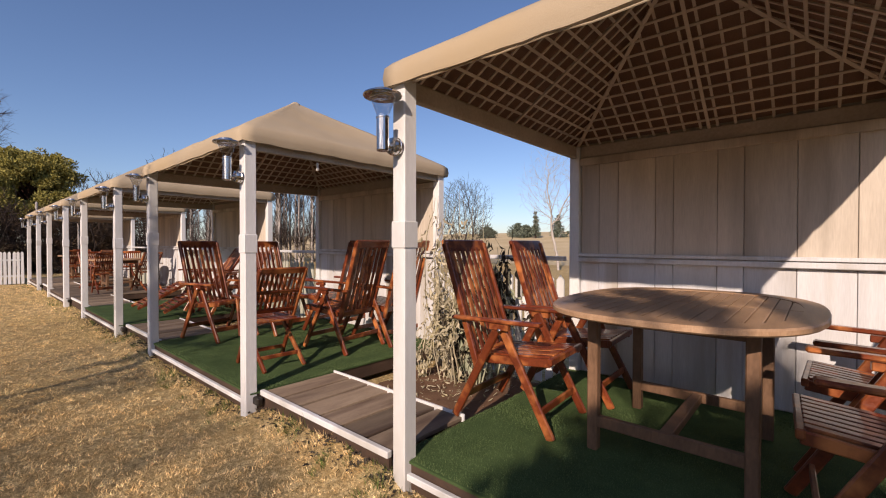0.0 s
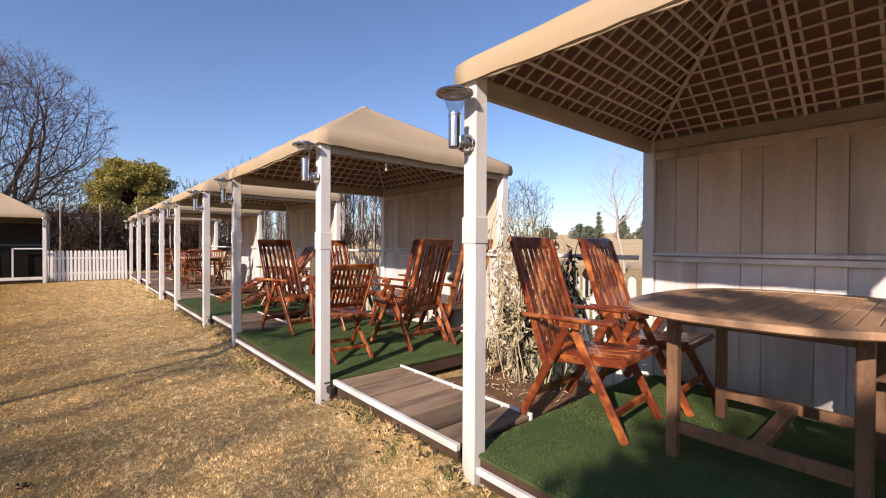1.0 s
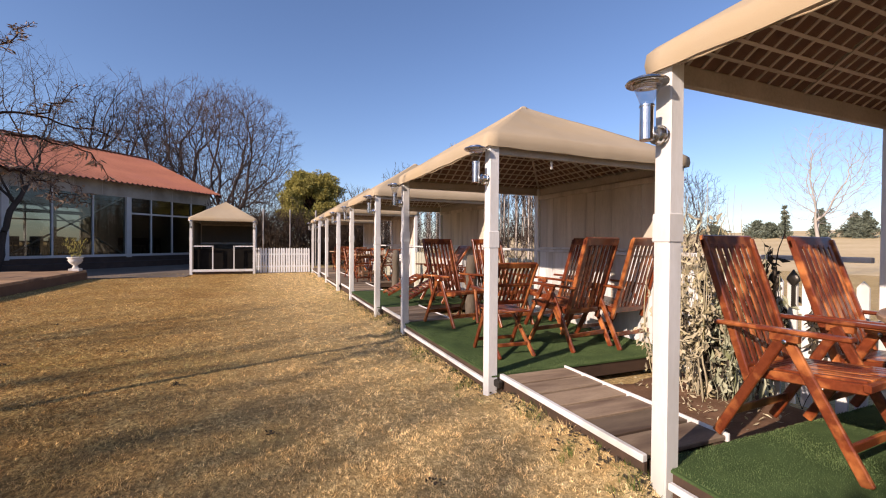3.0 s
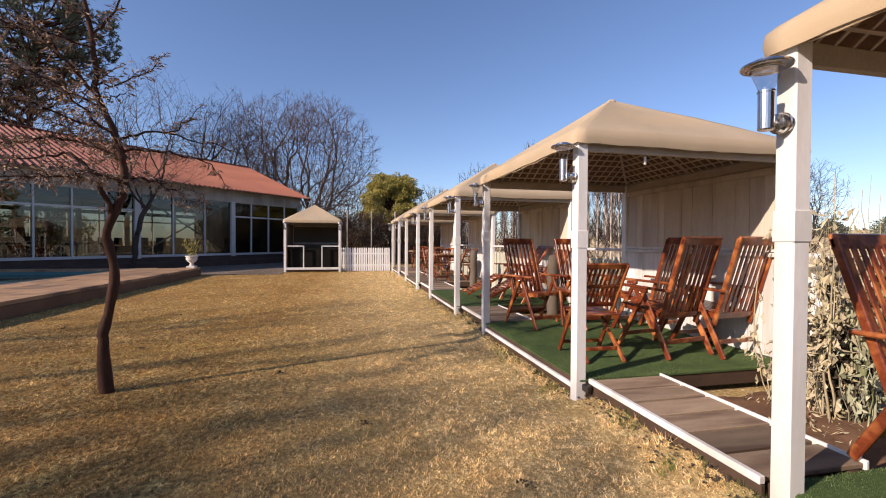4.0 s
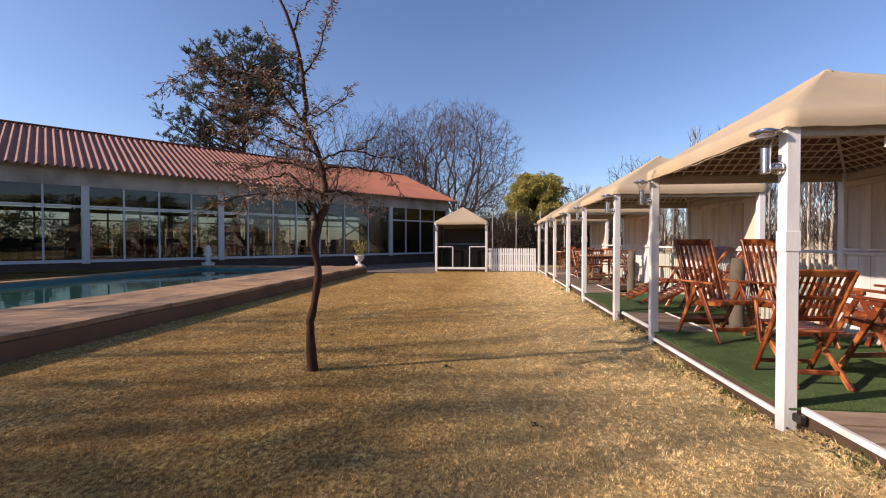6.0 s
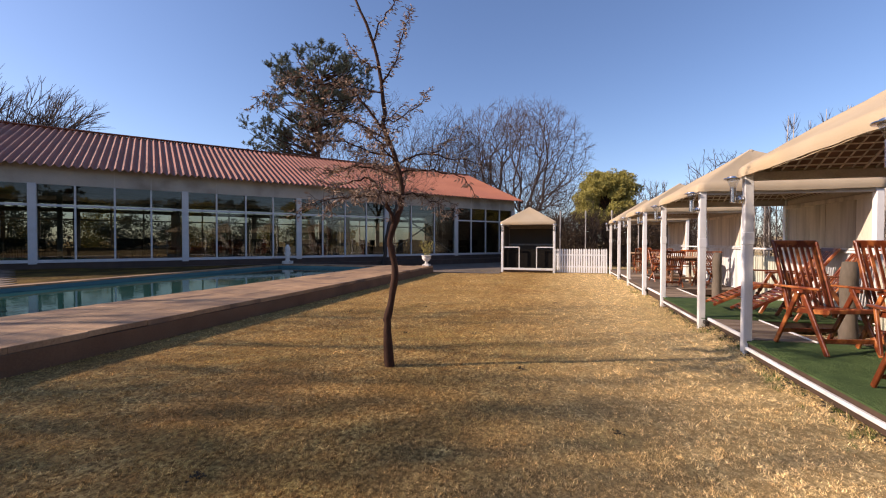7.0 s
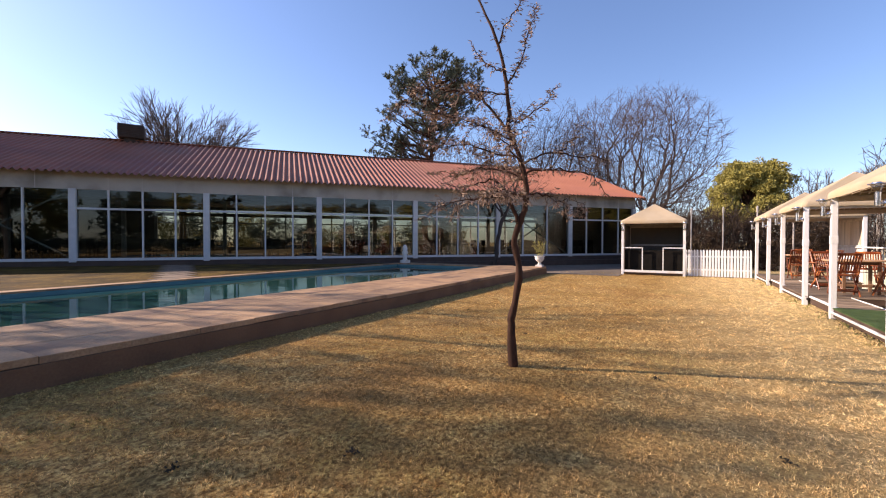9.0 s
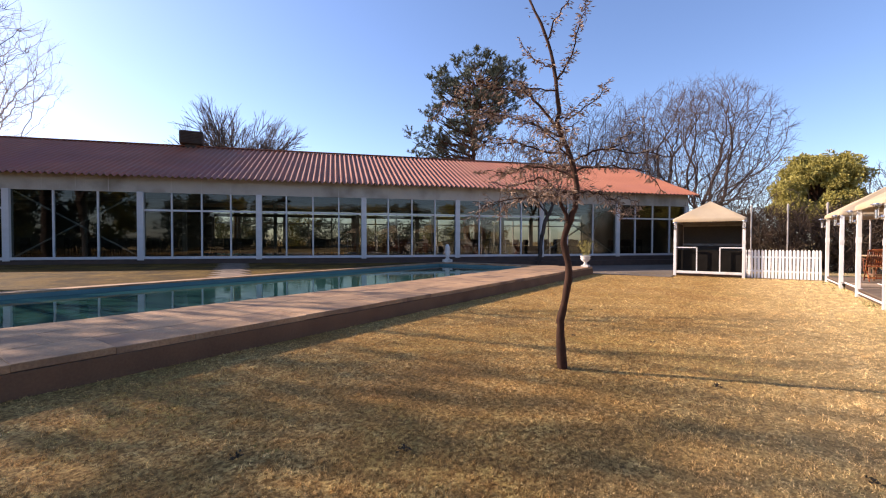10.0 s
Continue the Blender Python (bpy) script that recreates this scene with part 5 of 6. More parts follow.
def leafy_tree(name, x, y, blobs, mat, label, seed, per=900, size=(0.25, 0.16), trunk=0.2, limb_mat=M_BARK, flat=0.6, loose=0.33):
    """Trunk, limbs to each clump, and clumps of many leaves with uneven outline."""
    rng = random.Random(seed)
    t = thing(name, pose(x, y, 0), label, "tree")
    vs, fs = [], []
    top = max(b[2] for b in blobs)
    tube(vs, fs, [Vector((0.06 * math.sin(k), 0.05 * math.cos(k * 1.3), top * k / 7)) for k in range(8)], [trunk * (1 - 0.11 * k) for k in range(8)], 8)
    for bx, by, bz, br in blobs:
        s = Vector((0, 0, min(bz * 0.7, top * 0.9)))
        e = Vector((bx, by, bz))
        tube(vs, fs, [s, s.lerp(e, 0.5) + Vector((0, 0, -0.1 * br)), e], [trunk * 0.4, trunk * 0.25, 0.02], 5)
    raw("trunk", vs, fs, limb_mat, t, smooth=True)
    vs, fs = [], []
    for bx, by, bz, br in blobs:
        cs = [Vector((rng.gauss(0, 0.5), rng.gauss(0, 0.5), rng.gauss(0, 0.4) * flat)) * br for _ in range(14)]
        for k in range(int(per * br)):
            c = rng.choice(cs)
            d = Vector((rng.gauss(0, 1), rng.gauss(0, 1), rng.gauss(0.2, 1))).normalized()
            p = Vector((bx, by, bz)) + c + d * br * loose * rng.random() ** 0.5
            leaf(vs, fs, p, d, size[0] * rng.uniform(0.6, 1.3), size[1] * rng.uniform(0.6, 1.3), rng)
    raw("crown", vs, fs, mat, t)
    return t


brng = random.Random(31)
blobs = []
for k in range(76):
    a, e = brng.uniform(0, math.tau), math.asin(brng.uniform(-0.98, 0.98))
    q = brng.uniform(0.75, 1.0)
    blobs.append((1.55 * q * math.cos(a) * math.cos(e), 1.55 * q * math.sin(a) * math.cos(e), 3.72 + 2.0 * q * math.sin(e), brng.uniform(0.45, 0.62)))
leafy_tree("round_tree", -27.9, 2.1, blobs, M_OLIVE, "dense round tree with yellow-green leaves", 32, 1900, (0.125, 0.075))
# an open evergreen: rising limbs that end in brushes of needles, ragged to one side lower down
ev = thing("evergreen_tree", pose(-35.9, -22.8, 0), "tall open evergreen tree behind the hall", "tree")
erng = random.Random(33)
OUTLINE = ((9.0, -6.2, -0.6), (11.2, -6.6, 1.4), (12.4, -4.8, 2.6), (14.6, -5.4, 4.2), (16.8, -4.4, 5.0), (18.2, -2.6, 4.0), (19.1, -1.4, 2.4))


def sideways(s, q, z):
    return Vector((-0.53 * s - 0.85 * q, 0.85 * s - 0.53 * q, z))


vs, fs, nv, nf = [], [], [], []
tube(vs, fs, [sideways(-0.6 + 0.09 * k + 0.15 * math.sin(k * 1.9), 0.2 * math.cos(k * 1.4), 18.0 * k / 14) for k in range(15)], [0.34 - 0.021 * k for k in range(15)], 8)
ev_trunk = raw("trunk", vs, fs, M_BARK, ev, smooth=True)
vs, fs = [], []
for k in range(96):
    z = 9.2 + 9.8 * ((k + erng.random()) / 96) ** 0.82
    lo, hi = next((tuple(a[q] + (b[q] - a[q]) * (z - a[0]) / (b[0] - a[0]) for q in (1, 2)) for a, b in zip(OUTLINE, OUTLINE[1:]) if z <= b[0]), OUTLINE[-1][1:])
    if z < 12.3:
        tip = sideways(erng.uniform(lo, hi), erng.uniform(-1.4, 1.4), z)
    else:
        a = erng.uniform(0, math.tau)
        rr = erng.uniform(0.5, 1.0) ** 0.7 * 1.08
        tip = sideways((lo + hi) / 2 + (hi - lo) / 2 * rr * math.cos(a), (hi - lo) * 0.36 * rr * math.sin(a), z)
    drop = erng.uniform(1.2, 2.6)
    root = sideways(-0.6 + 0.066 * (z - drop), 0, max(5.0, z - drop))
    mid = root.lerp(tip, 0.55) + Vector((0, 0, -0.35))
    tube(vs, fs, [root, mid, tip], [0.09, 0.06, 0.02], 5)
    for f in (0.5, 0.68, 0.84, 1.0):
        if f < 0.9 and erng.random() < 0.42:
            continue
        at_limb = mid.lerp(tip, (f - 0.5) * 2) + Vector((erng.gauss(0, 0.25), erng.gauss(0, 0.25), erng.gauss(0.1, 0.15)))
        for w in range(erng.randint(4, 7)):
            way = Vector((erng.gauss(0, 0.6), erng.gauss(0, 0.6), erng.uniform(0.2, 1.0))).normalized()
            e = at_limb + way * erng.uniform(0.45, 0.95)
            tube(vs, fs, [at_limb, e], [0.018, 0.008], 3)
            for _ in range(30):
                c = at_limb.lerp(e, erng.uniform(0.25, 1.05))
                d = (way * 0.9 + Vector((erng.gauss(0, 0.6), erng.gauss(0, 0.6), erng.gauss(0, 0.6)))).normalized()
                leaf(nv, nf, c, d, erng.uniform(0.16, 0.34), erng.uniform(0.045, 0.085), erng)
tagged(raw("bough", vs, fs, M_BARK, ev_trunk, smooth=True), kind="stuff")
raw("crown", nv, nf, M_PINE, ev)
# leafy tree behind the camera that shades the first shelter
blobs = [(brng.uniform(-1.22 + 0.006 * k, 0.95), brng.gauss(0, 0.35), 3.2 + 0.0095 * k, brng.uniform(0.28, 0.38)) for k in range(78)]
blobs += [(-0.64, 0.0, 5.18, 0.10), (-0.52, 0.0, 5.0, 0.14), (-0.40, 0.05, 4.84, 0.12), (-0.72, -0.1, 4.86, 0.08), (0.12, 0.15, 4.9, 0.18), (-0.95, 0.1, 4.8, 0.11)]
leafy_tree("shade_tree", 2.55, -5.3, blobs, M_DARKLEAF, "leafy garden tree by the pool wall", 34, 1000, (0.13, 0.07), 0.10)
garden_rng = random.Random(50)
# far conifers along the field's edge
for k, (x, y, h, w) in enumerate(((-43.8, 78.3, 9.2, 1.0), (-39.8, 80.4, 8.0, 1.6), (-36.3, 82.0, 6.8, 2.2), (-34.0, 80.0, 7.0, 1.8), (-47.0, 80, 5.5, 2.4), (-51.5, 84, 6.2, 2.6), (-30, 84, 7.5, 2.6), (-57, 80, 5.0, 3.0), (-24, 86, 6.5, 2.4), (-18, 84, 7.5, 1.6), (-10, 86, 6.5, 2.6), (0, 88, 7.0, 2.6))):
    h = (h - HILL(y) * 0.9) * 0.8
    leafy_tree("conifer", x, y, [(0, 0, h * (0.15 + 0.8 * q / 5), 0.75 * w * (1.05 - 0.17 * q)) for q in range(6)], M_PINE, "dark conifer far across the dry field", 40 + k, 420, (0.4, 0.22), 0.15, flat=0.9).location.z = HILL(y) - 0.1
# garden shrubs beyond the hall, seen through its windows
for k in range(20):
    q = HALL @ Vector((1.5 + 2.6 * k, -27.0 + garden_rng.uniform(-3, 3), 0))
    leafy_tree("garden_shrub", q.x, q.y, [(garden_rng.uniform(-1, 1), garden_rng.uniform(-1, 1), 0.6 + 0.6 * s, 1.25) for s in range(6 if k > 8 else 5)], M_OLIVE if k % 3 == 0 else M_PINE, "leafy green garden shrub beyond the hall", 200 + k, 480, (0.19, 0.125), 0.06)
# belt of garden trees across the field, which the hall's panes mirror
for k in range(11):
    x, y = 6.0 + 4.2 * k + garden_rng.uniform(-1, 1), 33 + garden_rng.uniform(-3, 3) - 0.5 * k
    leafy_tree("garden_tree", x, y, [(garden_rng.uniform(-1.9, 1.9), garden_rng.uniform(-1.5, 1.5), 1.2 + 0.66 * s, 1.5) for s in range(10)], M_PINE if k % 3 else M_OLIVE, "leafy garden tree across the dry field", 300 + k, 240, (0.4, 0.26), 0.16)
for k in range(13):
    x, y = 33 + garden_rng.uniform(-3, 3), -30 + 4.8 * k + garden_rng.uniform(-1, 1)
    leafy_tree("garden_tree", x, y, [(garden_rng.uniform(-1.9, 1.9), garden_rng.uniform(-1.9, 1.9), 1.2 + 0.66 * s, 1.5) for s in range(10)], M_PINE if k % 3 else M_OLIVE, "leafy garden tree at the garden's far side", 320 + k, 240, (0.4, 0.26), 0.16)
# low dark hedge before that belt
for k in range(22):
    x, y = 28.5 + garden_rng.uniform(-0.8, 0.8), -30 + 2.7 * k
    leafy_tree("garden_hedge", x, y, [(garden_rng.uniform(-0.5, 0.5), -0.9 + 0.6 * s, 0.75 + garden_rng.uniform(-0.1, 0.35), 0.95) for s in range(4)], M_PINE, "low dark hedge bush at the garden's far side", 400 + k, 330, (0.26, 0.17), 0.06)
# dark thicket behind the small shelter and fence
hedge_rng = random.Random(51)
for k in range(9):
    x, y = -26.5 + hedge_rng.uniform(-1.5, 1.5), -2.6 + 1.0 * k
    leafy_tree("dark_shrub", x, y, [(hedge_rng.uniform(-0.6, 0.6), hedge_rng.uniform(-0.6, 0.6), 0.5 + 0.45 * q, 0.85) for q in range(5)], M_THICKET, "dark twiggy shrub behind the picket fence", 60 + k, 900, (0.34, 0.028), 0.06)
for k in range(7):
    bare_tree(-25.3 + hedge_rng.uniform(-1, 1), -2.4 + 1.0 * k, hedge_rng.uniform(3.0, 4.4), "twiggy bare bush behind the picket fence", 80 + k, width=2.6, low=0.08, fork=0.06, count=260, fine=0.009, thick=0.05, group="bare bushes")
# wire fence posts
for k, y in enumerate((-0.7, 0.6, 1.9, 3.2)):
    tagged(link_mesh("fence_post", at(turned([(0.03, 0), (0.03, 2.7), (0.045, 2.72), (0.045, 2.95), (0.01, 3.0)], 10), Matrix.Translation((-24.0, y, 0))), M_BARKPALE), "thin metal post behind the picket fence", "post", "posts behind the fence")

# thorn tree on the lawn
th = thing("thorn_tree", pose(-4.36, -2.54, 0), "small crooked thorn tree with few dry leaves", "tree")
vs, fs = [], []
trng = random.Random(7)
def across(s, q, z):
    return Vector((-0.326 * s - 0.945 * q, 0.945 * s - 0.326 * q, z))


def bent(pts, sub=4, wob=0.008):
    """A finer, slightly kinked line through a few points."""
    out = []
    for k in range(len(pts) - 1):
        p0, p1, p2, p3 = pts[max(k - 1, 0)], pts[k], pts[k + 1], pts[min(k + 2, len(pts) - 1)]
        for q in range(sub):
            t = q / sub
            c = 0.5 * (2 * p1 + (p2 - p0) * t + (2 * p0 - 5 * p1 + 4 * p2 - p3) * t * t + (3 * p1 - p0 - 3 * p2 + p3) * t ** 3)
            out.append(c + Vector((trng.gauss(0, wob), trng.gauss(0, wob), trng.gauss(0, wob))))
    return out + [pts[-1]]


TRUNK = ((-0.03, 0, -0.05), (-0.06, 0, 0.37), (-0.05, 0.01, 0.55), (-0.01, 0.02, 0.74), (0.025, 0, 1.02), (0.0, 0.02, 1.2), (-0.03, 0, 1.36), (0.04, 0, 1.56), (0.09, 0.02, 1.72), (0.09, 0, 1.9), (0.05, 0, 2.12), (-0.03, 0.01, 2.35), (-0.10, 0, 2.53),
         (-0.09, 0.02, 2.68), (-0.11, 0, 2.86), (-0.135, 0.02, 3.1), (-0.205, 0, 3.4), (-0.30, -0.02, 3.66), (-0.41, 0.02, 3.9), (-0.52, 0.04, 4.2))
trunk = bent([across(*c) for c in TRUNK], 3, 0.004)
nt = len(trunk)
tube(vs, fs, trunk, [(0.047 - 0.010 * min(1, k / 6)) * (1 - k / nt) ** 0.62 + 0.004 + 0.005 * math.sin(k * 1.3) * (1 - k / nt) for k in range(nt)], 10)
stem = raw("trunk", vs, fs, M_BARK, th, smooth=True)
vs, fs, lv, lf = [], [], [], []


def dry_cluster(p, d, many):
    for _ in range(many):
        dd = (Vector((trng.uniform(-1, 1), trng.uniform(-1, 1), -0.45)) + d * 0.7).normalized()
        leaf(lv, lf, p + Vector((trng.gauss(0, 0.012), trng.gauss(0, 0.012), trng.gauss(0, 0.012))), dd, trng.uniform(0.028, 0.066), trng.uniform(0.009, 0.019), trng)


def spurred(line, r, gap, reach, leaves, r1=0.0025):
    """A bough set with short thorny spurs and a few curled leaves at each."""
    n = len(line)
    tube(vs, fs, line, [r + (r1 - r) * k / (n - 1) for k in range(n)], 5)
    for k in range(n - 1):
        a, b = line[k], line[k + 1]
        d = (b - a).normalized()
        for q in range(max(1, int((b - a).length / gap + trng.random()))):
            p = a.lerp(b, trng.random())
            w = (d * 0.5 + Vector((trng.uniform(-1, 1), trng.uniform(-1, 1), trng.uniform(-0.8, 1)))).normalized()
            e = p + w * reach * trng.uniform(0.3, 1.0)
            m = (p + e) / 2 + Vector((trng.gauss(0, 0.12), trng.gauss(0, 0.12), trng.gauss(0, 0.12))) * (e - p).length
            tube(vs, fs, [p, m, e], [0.0032, 0.0026, 0.0016], 3)
            for c in (m, e):
                dry_cluster(c, w, trng.randint(leaves[0], leaves[1] + (2 if reach > 0.1 else 1)))


# boughs: radius, spur gap, spur reach, leaves at a spur, then (across, depth, up)
BOUGHS = ((0.017, 0.028, 0.11, (1, 3), ((-0.10, 0, 2.52), (-0.30, 0.03, 2.77), (-0.46, 0.06, 2.94), (-0.68, 0.10, 2.99), (-1.04, 0.12, 3.06), (-1.38, 0.16, 2.84))),
          (0.010, 0.03, 0.09, (1, 3), ((-0.12, 0, 2.90), (-0.35, -0.05, 2.93), (-0.56, -0.1, 3.02))),
          (0.009, 0.025, 0.07, (1, 3), ((-0.14, 0, 3.14), (-0.25, 0.03, 3.18), (-0.37, 0.05, 3.28), (-0.50, 0.05, 3.46))),
          (0.011, 0.025, 0.06, (0, 2), ((-0.205, 0, 3.42), (-0.10, -0.04, 3.64), (0.04, -0.08, 3.84), (0.12, -0.1, 4.02))),
          (0.011, 0.020, 0.06, (1, 3), ((-0.115, 0, 3.02), (0.0, 0.03, 3.19), (0.08, 0.06, 3.45), (0.15, 0.08, 3.72), (0.17, 0.08, 3.86))),
          (0.011, 0.06, 0.05, (0, 1), ((-0.08, 0, 2.51), (0.02, 0.02, 2.50), (0.11, 0.03, 2.57))),
          (0.009, 0.025, 0.07, (1, 3), ((-0.09, 0, 2.58), (0.13, -0.06, 2.64), (0.28, -0.10, 2.76), (0.39, -0.12, 2.92))),
          (0.014, 0.045, 0.07, (0, 2), ((0.05, 0, 2.14), (0.18, 0.03, 2.22), (0.41, 0.06, 2.27), (0.75, 0.08, 2.22), (1.07, 0.1, 2.16))),
          (0.008, 0.028, 0.07, (1, 3), ((0.41, 0.06, 2.27), (0.52, 0.0, 2.35), (0.66, -0.05, 2.52))),
          (0.012, 0.035, 0.08, (1, 3), ((0.08, 0, 2.05), (0.25, -0.05, 2.09), (0.50, -0.10, 2.05), (0.75, -0.12, 1.98), (0.86, -0.12, 1.80))),
          (0.025, 0.06, 0.10, (1, 2), ((0.02, 0, 1.50), (-0.06, -0.03, 1.72), (-0.13, -0.04, 1.90), (-0.29, -0.05, 1.98), (-0.52, -0.06, 1.92), (-0.82, -0.06, 1.96))),
          (0.013, 0.026, 0.16, (1, 4), ((0.03, 0, 2.22), (-0.28, 0.10, 2.30), (-0.60, 0.20, 2.43), (-0.92, 0.26, 2.42))),
          (0.013, 0.026, 0.16, (1, 4), ((-0.05, 0, 2.40), (-0.30, -0.12, 2.50), (-0.60, -0.22, 2.60), (-0.90, -0.28, 2.66))),
          (0.012, 0.026, 0.16, (1, 4), ((0.07, 0, 2.00), (-0.20, 0.15, 2.12), (-0.50, 0.30, 2.16), (-0.80, 0.42, 2.10))),
          (0.012, 0.026, 0.16, (1, 4), ((-0.10, -0.04, 1.84), (-0.30, -0.22, 1.78), (-0.55, -0.34, 1.74), (-0.80, -0.42, 1.64))),
          (0.011, 0.03, 0.14, (1, 3), ((0.09, 0, 1.82), (0.26, 0.12, 1.84), (0.45, 0.22, 1.76), (0.56, 0.26, 1.66))),
          (0.011, 0.03, 0.15, (1, 3), ((0.08, 0, 1.95), (0.05, 0.35, 2.10), (-0.10, 0.65, 2.20), (-0.25, 0.85, 2.28))),
          (0.011, 0.03, 0.15, (1, 3), ((0.06, 0, 2.10), (-0.05, -0.35, 2.22), (-0.22, -0.60, 2.35), (-0.40, -0.78, 2.38))),
          (0.010, 0.03, 0.13, (1, 3), ((0.09, 0, 1.74), (0.05, -0.25, 1.80), (-0.12, -0.50, 1.76), (-0.3, -0.68, 1.72))))
for r, gap, reach, leaves, pts in BOUGHS:
    line = bent([across(*c) for c in pts], 4, 0.010)
    spurred(line, r, gap, reach, leaves)
    if reach > 0.1:
        for k in range(4, len(line) - 1, 2):
            d = (line[k + 1] - line[k]).normalized()
            w = (d + Vector((trng.gauss(0, 0.6), trng.gauss(0, 0.6), trng.gauss(-0.05, 0.45)))).normalized()
            L = trng.uniform(0.18, 0.42)
            spurred(bent([line[k], line[k] + w * L * 0.5 + Vector((0, 0, 0.02)), line[k] + w * L + Vector((0, 0, -0.02))], 3, 0.010), 0.005, 0.030, 0.10, (1, 3), 0.0016)
for k in range(nt * 3 // 5, nt - 1):
    for q in range(2):
        w = Vector((trng.uniform(-1, 1), trng.uniform(-1, 1), trng.uniform(-0.2, 0.9))).normalized()
        e = trunk[k] + w * trng.uniform(0.03, 0.08)
        tube(vs, fs, [trunk[k], e], [0.003, 0.0014], 3)
        dry_cluster(e, w, trng.randint(0, 2))
tagged(raw("bough", vs, fs, M_BARK, stem, smooth=True), kind="stuff")
raw("dry_leaf", lv, lf, M_DRYLEAF, th, "sparse curled brown leaves")

# dried climbing plants beside the shelters
def dry_vine(x, y, w, d, h, seed, label, stems=26, leaves=900, mat=M_HUSK, low=0.0, size=(0.03, 0.085)):
    rng = random.Random(seed)
    t = thing("dry_climber", pose(x, y, 0.02), label, "climbing plant", "dried climbers")
    vs, fs, lv, lf = [], [], [], []
    for k in range(stems):
        p = Vector((rng.uniform(-w, w) * 0.7, rng.uniform(-d, d) * 0.7, 0))
        hh = h * rng.uniform(0.45, 1.0)
        pts, dd = [p], Vector((rng.uniform(-0.2, 0.2), rng.uniform(-0.2, 0.2), 1))
        for q in range(12):
            dd = (dd + Vector((rng.uniform(-0.35, 0.35), rng.uniform(-0.35, 0.35), 0.2))).normalized()
            nx = pts[-1] + dd * hh / 12
            nx.x = max(-w, min(w, nx.x))
            nx.y = max(-d, min(d, nx.y))
            pts.append(nx)
        r0 = rng.choice((0.003, 0.004, 0.006, 0.010))
        tube(vs, fs, pts, [r0 * (1 - 0.06 * q) for q in range(13)], 5)
        for q in range(int(leaves / stems * rng.uniform(0.3, 1.7))):
            i = min(11, int(rng.triangular(low * 12, 12, 5)))
            s = pts[i].lerp(pts[i + 1], rng.random()) + Vector((rng.gauss(0, 0.02), rng.gauss(0, 0.02), 0))
            ld = Vector((rng.gauss(0, 0.45), rng.gauss(0, 0.45), rng.gauss(-1.0, 0.5))).normalized()
            L = rng.uniform(*size)
            wd = L * rng.uniform(0.3, 0.6)
            leaf(lv, lf, s, ld, L, wd, rng)
            e = s + ld * L * 0.8
            leaf(lv, lf, e, (ld + Vector((rng.gauss(0, 0.9), rng.gauss(0, 0.9), 0.3))).normalized(), L * 0.6, wd * 0.7, rng)
    tagged(raw("stem_tangle", vs, fs, mat, t, "dry stems", smooth=True), kind="stuff")
    tagged(raw("foliage", lv, lf, mat, t, "curled dry leaves"), kind="stuff")
    return t


dry_vine(-2.70, 2.96, 0.15, 0.22, 2.0, 91, "tangled pale dried climber in the soil bed", 34, 560, size=(0.045, 0.115))
# dark leaves added inside the tangle stand in for its shadow gaps
dry_vine(-2.62, 3.02, 0.17, 0.20, 1.7, 97, "dark leaves standing in for shadow gaps in the tangle", 22, 420, M_WITHER, 0.0, (0.04, 0.09))
dry_vine(-2.42, 3.00, 0.15, 0.22, 1.5, 94, "tangled greenish dried climber in the soil bed", 20, 330, M_SAGE, size=(0.04, 0.10))
dry_vine(-3.14, 3.22, 0.14, 0.10, 2.0, 92, "thin dried climber against the shelter post", 12, 260, size=(0.04, 0.09))
dry_vine(-2.95, 2.75, 0.08, 0.12, 1.2, 95, "thin dried strand hanging beside the platform", 7, 120)
dry_vine(-2.40, 3.37, 0.36, 0.05, 1.62, 93, "dark withered climber on the handrail", 10, 260, M_WITHER, 0.62, (0.06, 0.12))
# litter and tufts on the soil beds
lrng = random.Random(96)
for bx in (-2.57, -6.6):
    vs, fs = [], []
    for k in range(220):
        p = Vector((bx + lrng.gauss(0, 0.3), 2.75 + lrng.gauss(0, 0.32), 0.045))
        leaf(vs, fs, p, Vector((lrng.uniform(-1, 1), lrng.uniform(-1, 1), lrng.uniform(0.0, 0.5))).normalized(), lrng.uniform(0.02, 0.07), lrng.uniform(0.004, 0.02), lrng)
    tagged(raw("leaf_litter", vs, fs, M_HUSK), "dry straw and leaf litter on the soil", "leaf litter", "litter on the beds", kind="stuff")

# dead leaves and twigs caught along the platforms' feet
vs, fs = [], []
for k in range(1300):
    x, y = lrng.uniform(-10.5, -1.5), 1.32 - abs(lrng.gauss(0, 0.07))
    p = Vector((x, y, float(bank(x, y)) + lrng.uniform(0.006, 0.022)))
    leaf(vs, fs, p, Vector((lrng.uniform(-1, 1), lrng.uniform(-1, 1), lrng.uniform(-0.1, 0.5))).normalized(), lrng.uniform(0.015, 0.05), lrng.uniform(0.004, 0.022), lrng)
tagged(raw("leaf_litter", vs, fs, M_WITHER), "dark dead leaves and twigs along the platforms", "leaf litter", "litter on the beds", kind="stuff")

